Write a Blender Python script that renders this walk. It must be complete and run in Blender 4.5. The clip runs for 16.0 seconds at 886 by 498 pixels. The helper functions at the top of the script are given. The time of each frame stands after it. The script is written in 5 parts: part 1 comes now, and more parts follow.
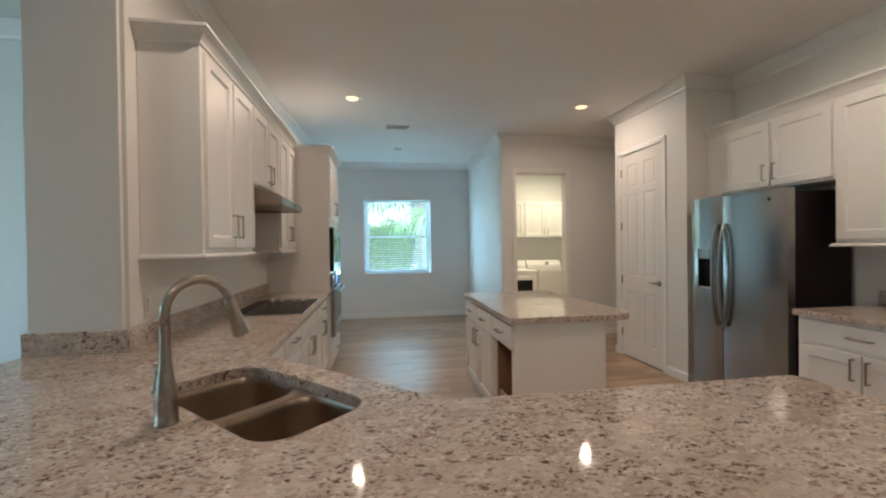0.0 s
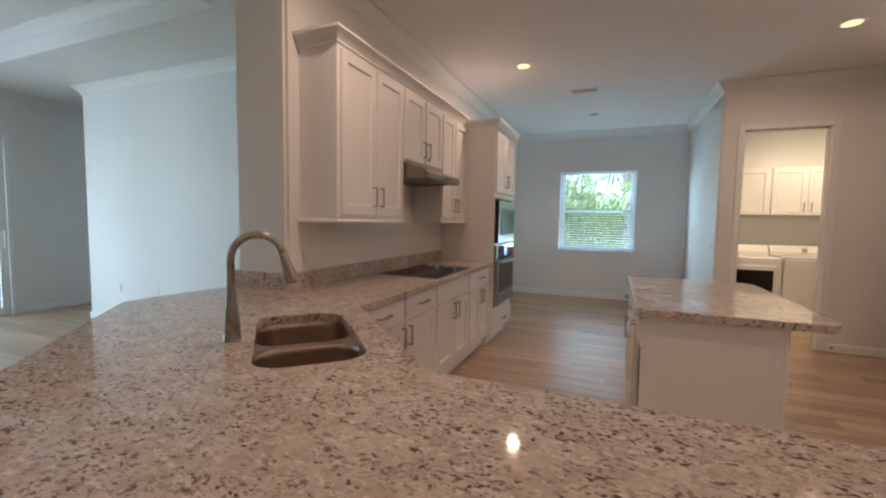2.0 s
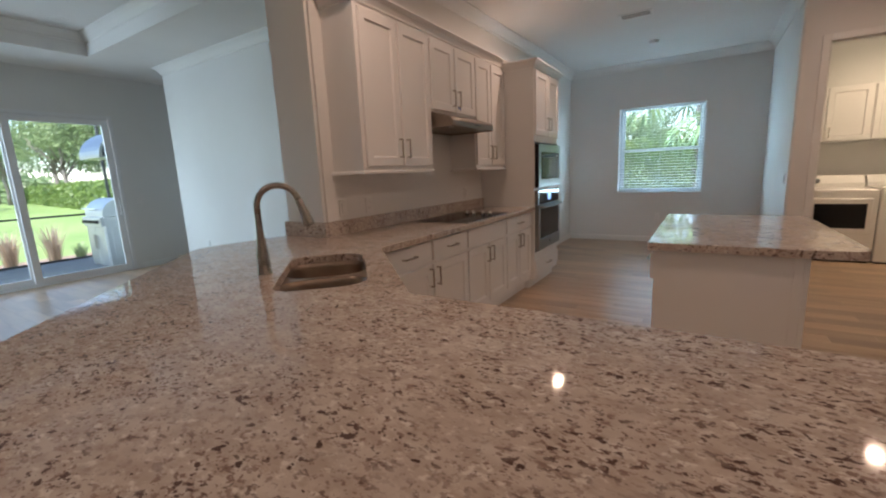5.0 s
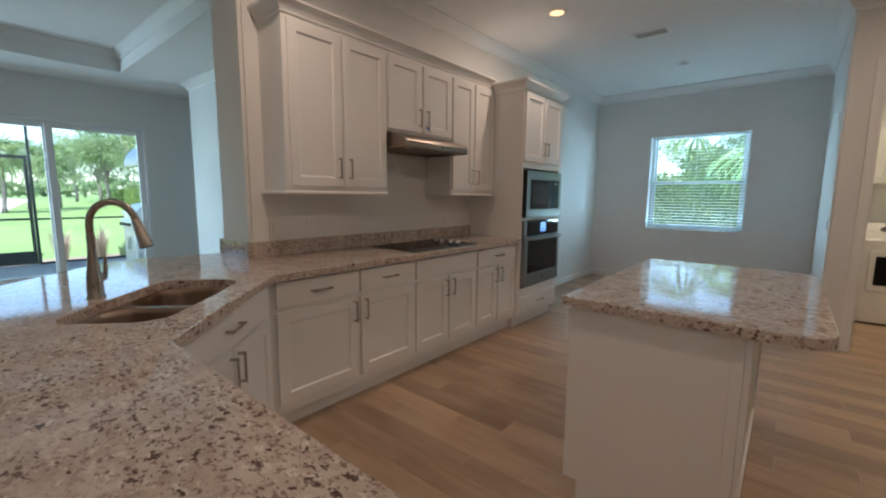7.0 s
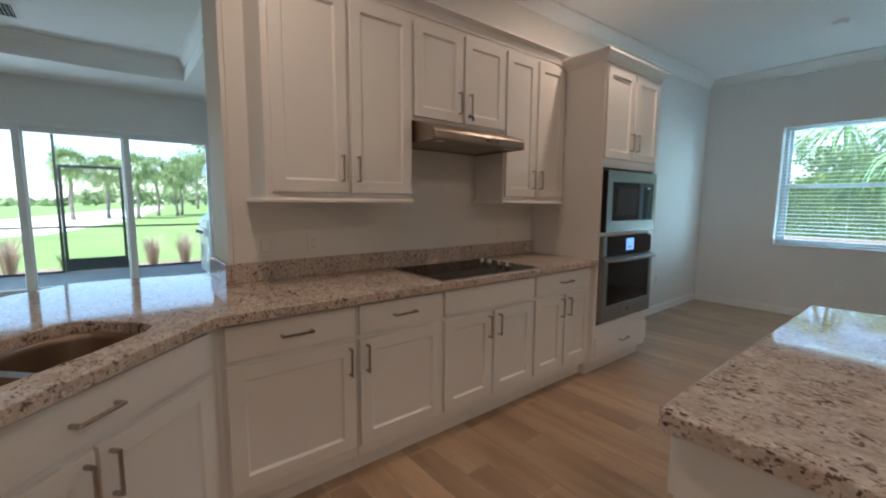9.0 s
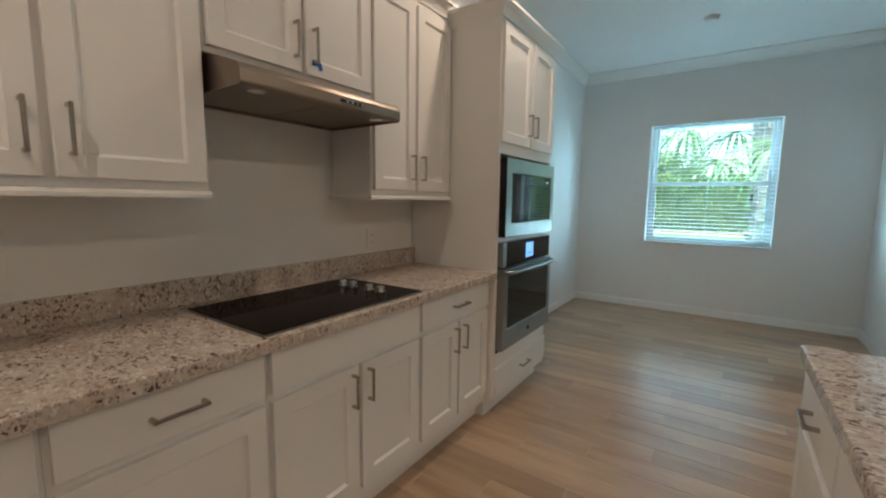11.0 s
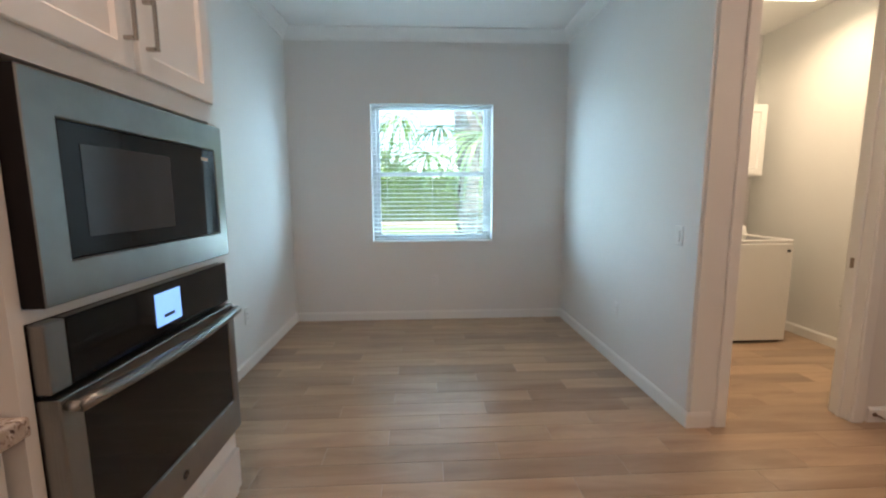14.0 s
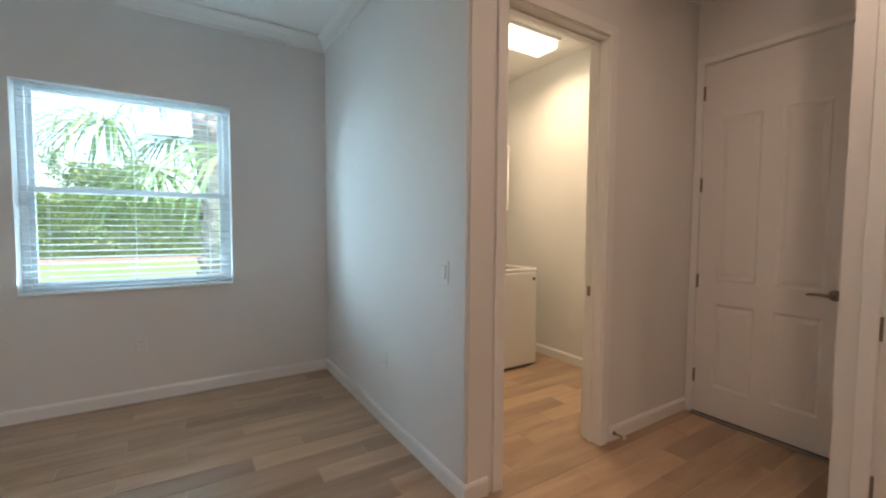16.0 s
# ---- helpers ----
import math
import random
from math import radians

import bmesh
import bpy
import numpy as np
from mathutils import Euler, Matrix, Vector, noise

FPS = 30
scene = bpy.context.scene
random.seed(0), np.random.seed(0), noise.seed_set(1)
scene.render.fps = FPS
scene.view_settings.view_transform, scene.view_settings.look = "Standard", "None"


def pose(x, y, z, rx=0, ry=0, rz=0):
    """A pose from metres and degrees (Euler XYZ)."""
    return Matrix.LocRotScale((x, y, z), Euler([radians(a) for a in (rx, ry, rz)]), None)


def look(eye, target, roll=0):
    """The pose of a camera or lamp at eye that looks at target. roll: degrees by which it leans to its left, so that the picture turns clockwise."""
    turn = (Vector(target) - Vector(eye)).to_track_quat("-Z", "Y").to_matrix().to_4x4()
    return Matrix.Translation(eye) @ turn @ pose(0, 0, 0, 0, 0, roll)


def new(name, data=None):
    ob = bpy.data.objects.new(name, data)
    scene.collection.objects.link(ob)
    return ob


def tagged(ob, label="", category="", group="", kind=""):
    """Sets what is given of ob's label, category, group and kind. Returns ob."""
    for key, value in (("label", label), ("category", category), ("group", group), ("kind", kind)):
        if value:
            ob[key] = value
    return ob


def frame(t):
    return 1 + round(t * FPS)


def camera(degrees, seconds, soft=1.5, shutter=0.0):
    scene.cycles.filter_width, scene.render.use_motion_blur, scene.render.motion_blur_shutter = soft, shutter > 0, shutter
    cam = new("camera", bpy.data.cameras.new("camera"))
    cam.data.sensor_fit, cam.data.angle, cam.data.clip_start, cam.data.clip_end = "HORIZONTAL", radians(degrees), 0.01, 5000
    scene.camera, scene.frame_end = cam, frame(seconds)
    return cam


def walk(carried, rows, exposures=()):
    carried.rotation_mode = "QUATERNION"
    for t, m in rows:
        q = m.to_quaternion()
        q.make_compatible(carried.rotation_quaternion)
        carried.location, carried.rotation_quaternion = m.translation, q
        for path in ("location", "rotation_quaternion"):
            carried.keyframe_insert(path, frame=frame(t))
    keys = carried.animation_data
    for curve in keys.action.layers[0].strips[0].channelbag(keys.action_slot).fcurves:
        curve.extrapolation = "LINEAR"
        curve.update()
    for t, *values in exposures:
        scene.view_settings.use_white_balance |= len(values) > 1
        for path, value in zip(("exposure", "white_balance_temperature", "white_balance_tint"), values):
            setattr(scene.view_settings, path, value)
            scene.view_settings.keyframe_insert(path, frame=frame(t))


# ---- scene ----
cam = camera(94.2, 16.0, 2.2)
PATH = [
    (0, (0.036, 0.173, 1.375), (0.346, 2.149, 1.357), -0.8),
    (0.5, (0.246, 0.209, 1.377), (0.297, 2.208, 1.336), 0.0),
    (1, (0.435, 0.247, 1.38), (0.206, 2.232, 1.298), -0.6),
    (1.5, (0.582, 0.307, 1.371), (0.165, 2.261, 1.278), -0.1),
    (2, (0.712, 0.314, 1.352), (-0.049, 2.158, 1.213), 0.9),
    (2.5, (0.746, 0.302, 1.349), (-0.243, 2.034, 1.208), -0.1),
    (3, (0.727, 0.287, 1.334), (-0.378, 1.934, 1.074), -0.3),
    (3.5, (0.73, 0.298, 1.303), (-0.365, 1.907, 0.844), -0.7),
    (4, (0.747, 0.324, 1.3), (-0.272, 1.981, 0.833), -2.2),
    (4.2, (0.773, 0.346, 1.308), (-0.206, 2.036, 0.876), -3.2),
    (4.9, (1.02, 0.30, 1.308), (-0.01, 1.95, 0.938), -2.6),
    (5.5, (1.30, 0.33, 1.310), (0.18, 1.95, 1.05), -1.9),
    (6.0, (1.50, 0.475, 1.312), (0.29, 2.06, 1.12), -1.4),
    (6.3, (1.57, 0.663, 1.313), (0.335, 2.227, 1.144), -1.1),
    (6.5, (1.567, 0.767, 1.322), (0.332, 2.332, 1.162), -0.4),
    (7, (1.541, 1.022, 1.324), (0.266, 2.541, 1.068), 0.5),
    (7.5, (1.515, 1.274, 1.334), (0.132, 2.698, 1.089), 1.3),
    (8, (1.416, 1.476, 1.33), (-0.095, 2.769, 1.124), 1.6),
    (8.2, (1.39, 1.543, 1.325), (-0.195, 2.739, 1.089), 0.9),
    (10.3, (0.818, 2.205, 1.342), (-0.539, 3.658, 1.126), 0.4),
    (10.5, (0.789, 2.282, 1.333), (-0.522, 3.775, 1.11), 0.8),
    (11, (0.627, 2.451, 1.331), (-0.498, 4.088, 1.094), 0.7),
    (11.5, (0.463, 2.621, 1.337), (-0.458, 4.385, 1.136), 0.3),
    (12, (0.396, 2.877, 1.348), (-0.398, 4.702, 1.154), 0.9),
    (12.5, (0.306, 3.161, 1.343), (-0.201, 5.087, 1.158), 0.4),
    (13, (0.247, 3.421, 1.333), (-0.057, 5.383, 1.09), 0.4),
    (13.5, (0.307, 3.657, 1.343), (0.089, 5.63, 1.094), 0.6),
    (14, (0.311, 3.803, 1.333), (0.406, 5.784, 1.073), -0.3),
    (14.5, (0.262, 3.903, 1.336), (0.691, 5.84, 1.08), -1.3),
    (15, (0.311, 4.029, 1.323), (0.993, 5.886, 1.03), 0.7),
    (15.5, (0.511, 4.204, 1.317), (1.364, 5.991, 1.034), 1.7),
    (16, (0.702, 4.409, 1.317), (1.771, 6.096, 1.209), 0.4),
]
EXPOSURES = [
    (0.0, 2.15, 5500, 1),
    (1.0, 2.11, 5540, 3),
    (2.5, 1.88, 6330, 19),
    (3.2, 1.73, 6380, 23),
    (4.2, 1.64, 6380, 22),
    (6.3, 1.73, 5500, 2),
    (8.0, 1.66, 5780, 8),
    (11.0, 1.99, 5580, -2),
    (12.0, 2.15, 6080, 11),
    (13.3, 2.14, 5980, 10),
    (14.2, 2.1, 6200, 14),
    (15.0, 2.05, 6560, 19),
    (15.5, 2.01, 6560, 18),
    (16.0, 1.94, 6250, 14),
]
walk(cam, [(t, look(eye, target, roll)) for t, eye, target, roll in PATH], EXPOSURES)

# ---- world, sun and large lights ----
CEIL = 2.96
world = bpy.data.worlds.new("world")
scene.world = world
world.use_nodes = True
wn = world.node_tree.nodes
sky = wn.new("ShaderNodeTexSky")
sky.sky_type = "NISHITA"
sky.sun_disc = False
sky.sun_elevation = radians(58)
sky.sun_rotation = radians(150)
sky.air_density, sky.dust_density, sky.ozone_density = 1.0, 0.6, 1.0
wn["Background"].inputs["Strength"].default_value = 0.15
world.node_tree.links.new(sky.outputs["Color"], wn["Background"].inputs["Color"])
sun_data = bpy.data.lights.new("sun", "SUN")
sun_data.energy, sun_data.angle, sun_data.color = 4.0, radians(12), (1.0, 0.95, 0.86)
sun = new("sun", sun_data)
sun.matrix_world = look((20, -35, 63), (0, 0, 0))


def area_lamp(name, m, sx, sy, watts, colour, shape="RECTANGLE", spread=180):
    data = bpy.data.lights.new(name, "AREA")
    data.shape, data.size, data.size_y = shape, sx, sy
    data.energy, data.color, data.spread = watts, colour, radians(spread)
    ob = new(name, data)
    ob.matrix_world = m
    return ob


SKY_BLUE, WARM, LAUNDRY_WARM = (0.57, 0.86, 1.0), (1.0, 0.68, 0.475), (1.0, 0.73, 0.44)
# unseen area lamps added outside the slider to boost the sky's light
area_lamp("slider_sky_fill", look((-7.55, 0.865, 2.76), (-6.3, 0.865, 1.9)), 4.5, 0.35, 20, (0.70, 0.91, 1.0))
area_lamp("slider_sky_fill", look((-7.55, -2.3, 1.3), (-6.83, -1.61, 1.3)), 0.9, 2.0, 80, (0.70, 0.91, 1.0))
# fill lamps added round the window, standing in for sky and ground light
for wx, tx in ((-1.15, 0.0), (1.98, 0.83)):
    area_lamp("window_sky_fill", look((wx, 8.95, 1.82), (tx, 8.1, 1.62)), 0.9, 1.8, 42, SKY_BLUE)
area_lamp("window_ground_fill", look((0.414, 8.155, 0.90), (0.414, 7.455, 1.75)), 1.2, 0.06, 2.4, (0.58, 0.87, 0.96))
area_lamp("window_sky_fill", look((0.414, 8.85, 2.72), (0.414, 7.0, 1.2)), 1.7, 0.8, 7, SKY_BLUE)
area_lamp("window_ground_fill", look((0.414, 8.70, 0.42), (0.414, 7.2, 1.7)), 1.7, 0.7, 12, (0.62, 0.90, 0.92))
# the last two, at y = -0.60, are unseen fill cans added for brightness
CANS_AND_FILL = [(-0.215, 4.67), (2.385, 4.65), (-0.215, 2.05), (2.385, 2.05), (-0.215, -0.60), (2.385, -0.60)]
for cx, cy in CANS_AND_FILL:
    area_lamp("can_or_fill_lamp", look((cx, cy, CEIL - 0.035), (cx, cy + 0.001, 0)), 0.075, 0.075, 3.0, WARM, "DISK")
area_lamp("laundry_lamp", look((3.2, 7.10, CEIL - 0.10), (3.2, 7.101, 0)), 0.6, 0.24, 5.2, LAUNDRY_WARM, spread=160)


# ---- materials ----
def nodes_of(name):
    m = bpy.data.materials.new(name)
    m.use_nodes = True
    n, l = m.node_tree.nodes, m.node_tree.links
    return m, n, l, n["Principled BSDF"]


def ramp(n, stops):
    r = n.new("ShaderNodeValToRGB")
    while len(r.color_ramp.elements) < len(stops):
        r.color_ramp.elements.new(0.5)
    for e, (p, c) in zip(r.color_ramp.elements, stops):
        e.position, e.color = p, (*c, 1)
    return r


def mapped(n, l, scale=(1, 1, 1), rot=(0, 0, 0)):
    tc = n.new("ShaderNodeTexCoord")
    mp = n.new("ShaderNodeMapping")
    mp.inputs["Scale"].default_value = scale
    mp.inputs["Rotation"].default_value = rot
    l.new(tc.outputs["Object"], mp.inputs["Vector"])
    return mp


def noise_tex(n, l, vec, scale, detail=3, rough=0.55):
    t = n.new("ShaderNodeTexNoise")
    t.inputs["Scale"].default_value, t.inputs["Detail"].default_value, t.inputs["Roughness"].default_value = scale, detail, rough
    l.new(vec, t.inputs["Vector"])
    return t


def mix(n, l, fac, a, b, mode="MIX"):
    x = n.new("ShaderNodeMix")
    x.data_type, x.blend_type = "RGBA", mode
    for sock, val in ((0, fac), (6, a), (7, b)):
        if hasattr(val, "is_linked"):
            l.new(val, x.inputs[sock])
        else:
            x.inputs[sock].default_value = val if sock == 0 else (*val, 1)
    return x.outputs[2]


def bump(n, l, b, height, strength, dist=0.002):
    u = n.new("ShaderNodeBump")
    u.inputs["Strength"].default_value, u.inputs["Distance"].default_value = strength, dist
    l.new(height, u.inputs["Height"])
    l.new(u.outputs["Normal"], b.inputs["Normal"])


def painted(name, colour, rough=0.5, var=0.04, grain=260, bump_s=0.12, coat=0.0):
    """Paint: soft unevenness at two scales, fine roller texture, slight changes of gloss."""
    m, n, l, b = nodes_of(name)
    mp = mapped(n, l)
    big, small = noise_tex(n, l, mp.outputs[0], 1.3, 4), noise_tex(n, l, mp.outputs[0], grain, 2)
    lo = tuple(c * (1 - var) for c in colour)
    hi = tuple(min(1, c * (1 + var)) for c in colour)
    r = ramp(n, [(0.3, lo), (0.7, hi)])
    l.new(big.outputs["Fac"], r.inputs[0])
    l.new(r.outputs[0], b.inputs["Base Color"])
    rr = n.new("ShaderNodeMapRange")
    rr.inputs["To Min"].default_value, rr.inputs["To Max"].default_value = rough - 0.06, rough + 0.06
    l.new(noise_tex(n, l, mp.outputs[0], 7, 4).outputs["Fac"], rr.inputs["Value"])
    l.new(rr.outputs[0], b.inputs["Roughness"])
    b.inputs["Coat Weight"].default_value = coat
    bump(n, l, b, small.outputs["Fac"], bump_s, 0.001)
    return m


def metal(name, colour, rough=0.28, stretch=(1, 1, 60)):
    m, n, l, b = nodes_of(name)
    mp = mapped(n, l, stretch)
    t = noise_tex(n, l, mp.outputs[0], 12, 3)
    c = ramp(n, [(0.3, tuple(v * 0.86 for v in colour)), (0.7, colour)])
    l.new(t.outputs["Fac"], c.inputs[0])
    l.new(c.outputs[0], b.inputs["Base Color"])
    b.inputs["Metallic"].default_value = 1
    rr = n.new("ShaderNodeMapRange")
    rr.inputs["To Min"].default_value, rr.inputs["To Max"].default_value = rough - 0.05, rough + 0.08
    l.new(t.outputs["Fac"], rr.inputs["Value"])
    l.new(rr.outputs[0], b.inputs["Roughness"])
    bump(n, l, b, t.outputs["Fac"], 0.05, 0.0005)
    return m


def plain(name, colour, rough=0.4, metallic=0.0, emit=0.0, emit_colour=None):
    m, n, l, b = nodes_of(name)
    mp = mapped(n, l)
    t = noise_tex(n, l, mp.outputs[0], 9, 4)
    c = ramp(n, [(0.3, tuple(v * 0.9 for v in colour)), (0.7, tuple(min(1, v * 1.06) for v in colour))])
    l.new(t.outputs["Fac"], c.inputs[0])
    l.new(c.outputs[0], b.inputs["Base Color"])
    b.inputs["Roughness"].default_value, b.inputs["Metallic"].default_value = rough, metallic
    if emit:
        b.inputs["Emission Color"].default_value = (*(emit_colour or colour), 1)
        b.inputs["Emission Strength"].default_value = emit
    return m


def granite_mat():
    """Pale beige granite: tan and grey mottles, sparse drawn-out dark flecks in clusters."""
    m, n, l, b = nodes_of("granite")
    mp = mapped(n, l, (1.0, 1.5, 1.2), (0, 0, radians(25)))
    v = mp.outputs[0]
    base = ramp(n, [(0.34, (0.465, 0.388, 0.336)), (0.52, (0.566, 0.496, 0.44)), (0.68, (0.635, 0.576, 0.52))])
    l.new(noise_tex(n, l, v, 11, 5, 0.6).outputs["Fac"], base.inputs[0])
    col = base.outputs[0]

    def layer(col, scale, detail, lo, hi, colour, mask=None):
        f = ramp(n, [(lo, (0, 0, 0)), (hi, (1, 1, 1))])
        l.new(noise_tex(n, l, v, scale, detail, 0.5).outputs["Fac"], f.inputs[0])
        fac = f.outputs[0] if mask is None else mix(n, l, 1.0, f.outputs[0], mask, "MULTIPLY")
        return mix(n, l, fac, col, colour)

    group = ramp(n, [(0.38, (0.25, 0.25, 0.25)), (0.56, (1, 1, 1))])
    l.new(noise_tex(n, l, v, 8, 4, 0.6).outputs["Fac"], group.inputs[0])
    col = layer(col, 34, 4, 0.50, 0.66, (0.46, 0.38, 0.325))
    col = layer(col, 46, 3, 0.58, 0.68, (0.72, 0.67, 0.615))
    col = layer(col, 88, 2, 0.562, 0.62, (0.27, 0.195, 0.165), group.outputs[0])
    col = layer(col, 56, 3, 0.592, 0.625, (0.115, 0.074, 0.064), group.outputs[0])
    col = layer(col, 30, 3, 0.66, 0.688, (0.095, 0.061, 0.053))
    l.new(col, b.inputs["Base Color"])
    b.inputs["Roughness"].default_value = 0.06
    b.inputs["IOR"].default_value = 1.45
    return m


def plank_mat():
    """Wood-look porcelain: stretched grain, each plank with its own shade and part of the figure."""
    m, n, l, b = nodes_of("wood_look_tile")
    geo, info = n.new("ShaderNodeNewGeometry"), n.new("ShaderNodeObjectInfo")
    add = n.new("ShaderNodeMath")
    l.new(geo.outputs["Random Per Island"], add.inputs[0])
    l.new(info.outputs["Random"], add.inputs[1])
    fr = n.new("ShaderNodeMath")
    fr.operation = "FRACT"
    l.new(add.outputs[0], fr.inputs[0])
    rnd = fr.outputs[0]
    sep = n.new("ShaderNodeCombineXYZ")
    mul = n.new("ShaderNodeMath")
    mul.operation = "MULTIPLY"
    mul.inputs[1].default_value = 37.0
    l.new(rnd, mul.inputs[0])
    for k in range(3):
        l.new(mul.outputs[0], sep.inputs[k])
    vadd = n.new("ShaderNodeVectorMath")
    l.new(geo.outputs["Position"], vadd.inputs[0])
    l.new(sep.outputs[0], vadd.inputs[1])
    mp = n.new("ShaderNodeMapping")
    mp.inputs["Scale"].default_value = (0.9, 5, 1)
    l.new(vadd.outputs[0], mp.inputs["Vector"])
    grain = noise_tex(n, l, mp.outputs[0], 1.5, 5, 0.52)
    grain.inputs["Distortion"].default_value = 0.6
    c = ramp(n, [(0.26, (0.34, 0.23, 0.152)), (0.44, (0.42, 0.298, 0.202)), (0.58, (0.472, 0.344, 0.238)), (0.78, (0.525, 0.394, 0.281))])
    l.new(grain.outputs["Fac"], c.inputs[0])
    streak_map = n.new("ShaderNodeMapping")
    streak_map.inputs["Scale"].default_value = (0.7, 7, 1)
    l.new(vadd.outputs[0], streak_map.inputs["Vector"])
    streak = ramp(n, [(0.42, (1.05, 1.05, 1.04)), (0.60, (0.95, 0.94, 0.93)), (0.74, (0.80, 0.77, 0.75))])
    l.new(noise_tex(n, l, streak_map.outputs[0], 1.2, 3, 0.5).outputs["Fac"], streak.inputs[0])
    wave, swing = n.new("ShaderNodeMath"), n.new("ShaderNodeMath")
    swing.operation, wave.operation = "MULTIPLY", "SINE"
    swing.inputs[1].default_value = 95.0
    l.new(grain.outputs["Fac"], swing.inputs[0])
    l.new(swing.outputs[0], wave.inputs[0])
    rings = ramp(n, [(0.0, (0.97, 0.967, 0.963)), (0.6, (1.0, 1.0, 1.0))])
    l.new(wave.outputs[0], rings.inputs[0])
    figure = mix(n, l, 1.0, streak.outputs[0], rings.outputs[0], "MULTIPLY")
    shade = ramp(n, [(0.0, (0.76, 0.745, 0.74)), (0.3, (0.91, 0.90, 0.885)), (0.7, (1.03, 1.02, 1.0)), (1.0, (1.20, 1.18, 1.15))])
    l.new(rnd, shade.inputs[0])
    c2 = mix(n, l, 1.0, c.outputs[0], shade.outputs[0], "MULTIPLY")
    c2 = mix(n, l, 1.0, c2, figure, "MULTIPLY")
    l.new(c2, b.inputs["Base Color"])
    rr = n.new("ShaderNodeMapRange")
    rr.inputs["To Min"].default_value, rr.inputs["To Max"].default_value = 0.24, 0.42
    l.new(grain.outputs["Fac"], rr.inputs["Value"])
    l.new(rr.outputs[0], b.inputs["Roughness"])
    bump(n, l, b, grain.outputs["Fac"], 0.10, 0.001)
    return m


def leaf_mat(name, dark, light, rough=0.55):
    m, n, l, b = nodes_of(name)
    g = n.new("ShaderNodeNewGeometry")
    c = ramp(n, [(0.0, dark), (1.0, light)])
    l.new(g.outputs["Random Per Island"], c.inputs[0])
    l.new(c.outputs[0], b.inputs["Base Color"])
    b.inputs["Roughness"].default_value = rough
    tr, mx = n.new("ShaderNodeBsdfTranslucent"), n.new("ShaderNodeMixShader")
    l.new(c.outputs[0], tr.inputs[0])
    mx.inputs[0].default_value = 0.52
    l.new(b.outputs[0], mx.inputs[1])
    l.new(tr.outputs[0], mx.inputs[2])
    l.new(mx.outputs[0], n["Material Output"].inputs[0])
    return m


def ground_mat(name, a, bcol, c, scale=0.6, fine=40):
    m, n, l, b = nodes_of(name)
    mp = mapped(n, l)
    r = ramp(n, [(0.3, a), (0.5, bcol), (0.7, c)])
    l.new(noise_tex(n, l, mp.outputs[0], scale, 5, 0.6).outputs["Fac"], r.inputs[0])
    f = noise_tex(n, l, mp.outputs[0], fine, 4, 0.7)
    r2 = ramp(n, [(0.3, (0.7, 0.7, 0.7)), (0.7, (1.2, 1.2, 1.2))])
    l.new(f.outputs["Fac"], r2.inputs[0])
    l.new(mix(n, l, 1.0, r.outputs[0], r2.outputs[0], "MULTIPLY"), b.inputs["Base Color"])
    b.inputs["Roughness"].default_value = 0.9
    bump(n, l, b, f.outputs["Fac"], 0.5, 0.02)
    return m


def glass_mat(name, tint=(0.97, 0.99, 0.99)):
    m = bpy.data.materials.new(name)
    m.use_nodes = True
    n, l = m.node_tree.nodes, m.node_tree.links
    n.clear()
    out, mixer = n.new("ShaderNodeOutputMaterial"), n.new("ShaderNodeMixShader")
    tr, gl, fr = n.new("ShaderNodeBsdfTransparent"), n.new("ShaderNodeBsdfGlossy"), n.new("ShaderNodeFresnel")
    tr.inputs[0].default_value = (*tint, 1)
    gl.inputs["Roughness"].default_value = 0.02
    fr.inputs[0].default_value = 1.35
    l.new(fr.outputs[0], mixer.inputs[0])
    l.new(tr.outputs[0], mixer.inputs[1])
    l.new(gl.outputs[0], mixer.inputs[2])
    l.new(mixer.outputs[0], out.inputs[0])
    return m


WALL = painted("wall_paint", (0.77, 0.77, 0.755), 0.55, 0.02, 220, 0.18)
CEILING = painted("ceiling_paint", (0.82, 0.815, 0.80), 0.75, 0.02, 120, 0.35)
TRIM = painted("trim_paint", (0.83, 0.83, 0.815), 0.32, 0.015, 300, 0.05)
CAB = painted("cabinet_lacquer", (0.82, 0.815, 0.805), 0.42, 0.02, 340, 0.04, 0.0)
DOORP = painted("door_paint", (0.78, 0.77, 0.75), 0.36, 0.02, 300, 0.06)
CABIN = painted("cabinet_interior_wood", (0.30, 0.17, 0.10), 0.5, 0.15, 60, 0.1)
PALEWOOD = painted("pale_bare_wood", (0.58, 0.46, 0.36), 0.55, 0.1, 60, 0.1)
GRANITE = granite_mat()
PLANK = plank_mat()
GROUT = plain("grout", (0.56, 0.47, 0.38), 0.8)
STEEL = metal("brushed_steel", (0.31, 0.31, 0.30), 0.30, (1, 60, 1))
HOODSTEEL = metal("hood_steel", (0.31, 0.26, 0.22), 0.36, (40, 1, 40))
SINKSTEEL = metal("sink_steel", (0.45, 0.36, 0.29), 0.34, (1, 1, 1))
STEELV = metal("brushed_steel_upright", (0.37, 0.365, 0.355), 0.20, (60, 60, 1))
GRILLSTEEL = metal("grill_steel", (0.66, 0.66, 0.65), 0.42, (30, 30, 1))
NICKEL = metal("brushed_nickel", (0.47, 0.43, 0.39), 0.24, (40, 40, 2))
CHROME = metal("chrome", (0.78, 0.77, 0.75), 0.12, (5, 5, 5))
BLACKGLASS = plain("black_glass", (0.010, 0.010, 0.011), 0.04)
BLACKGLASS.node_tree.nodes["Principled BSDF"].inputs["IOR"].default_value = 1.33
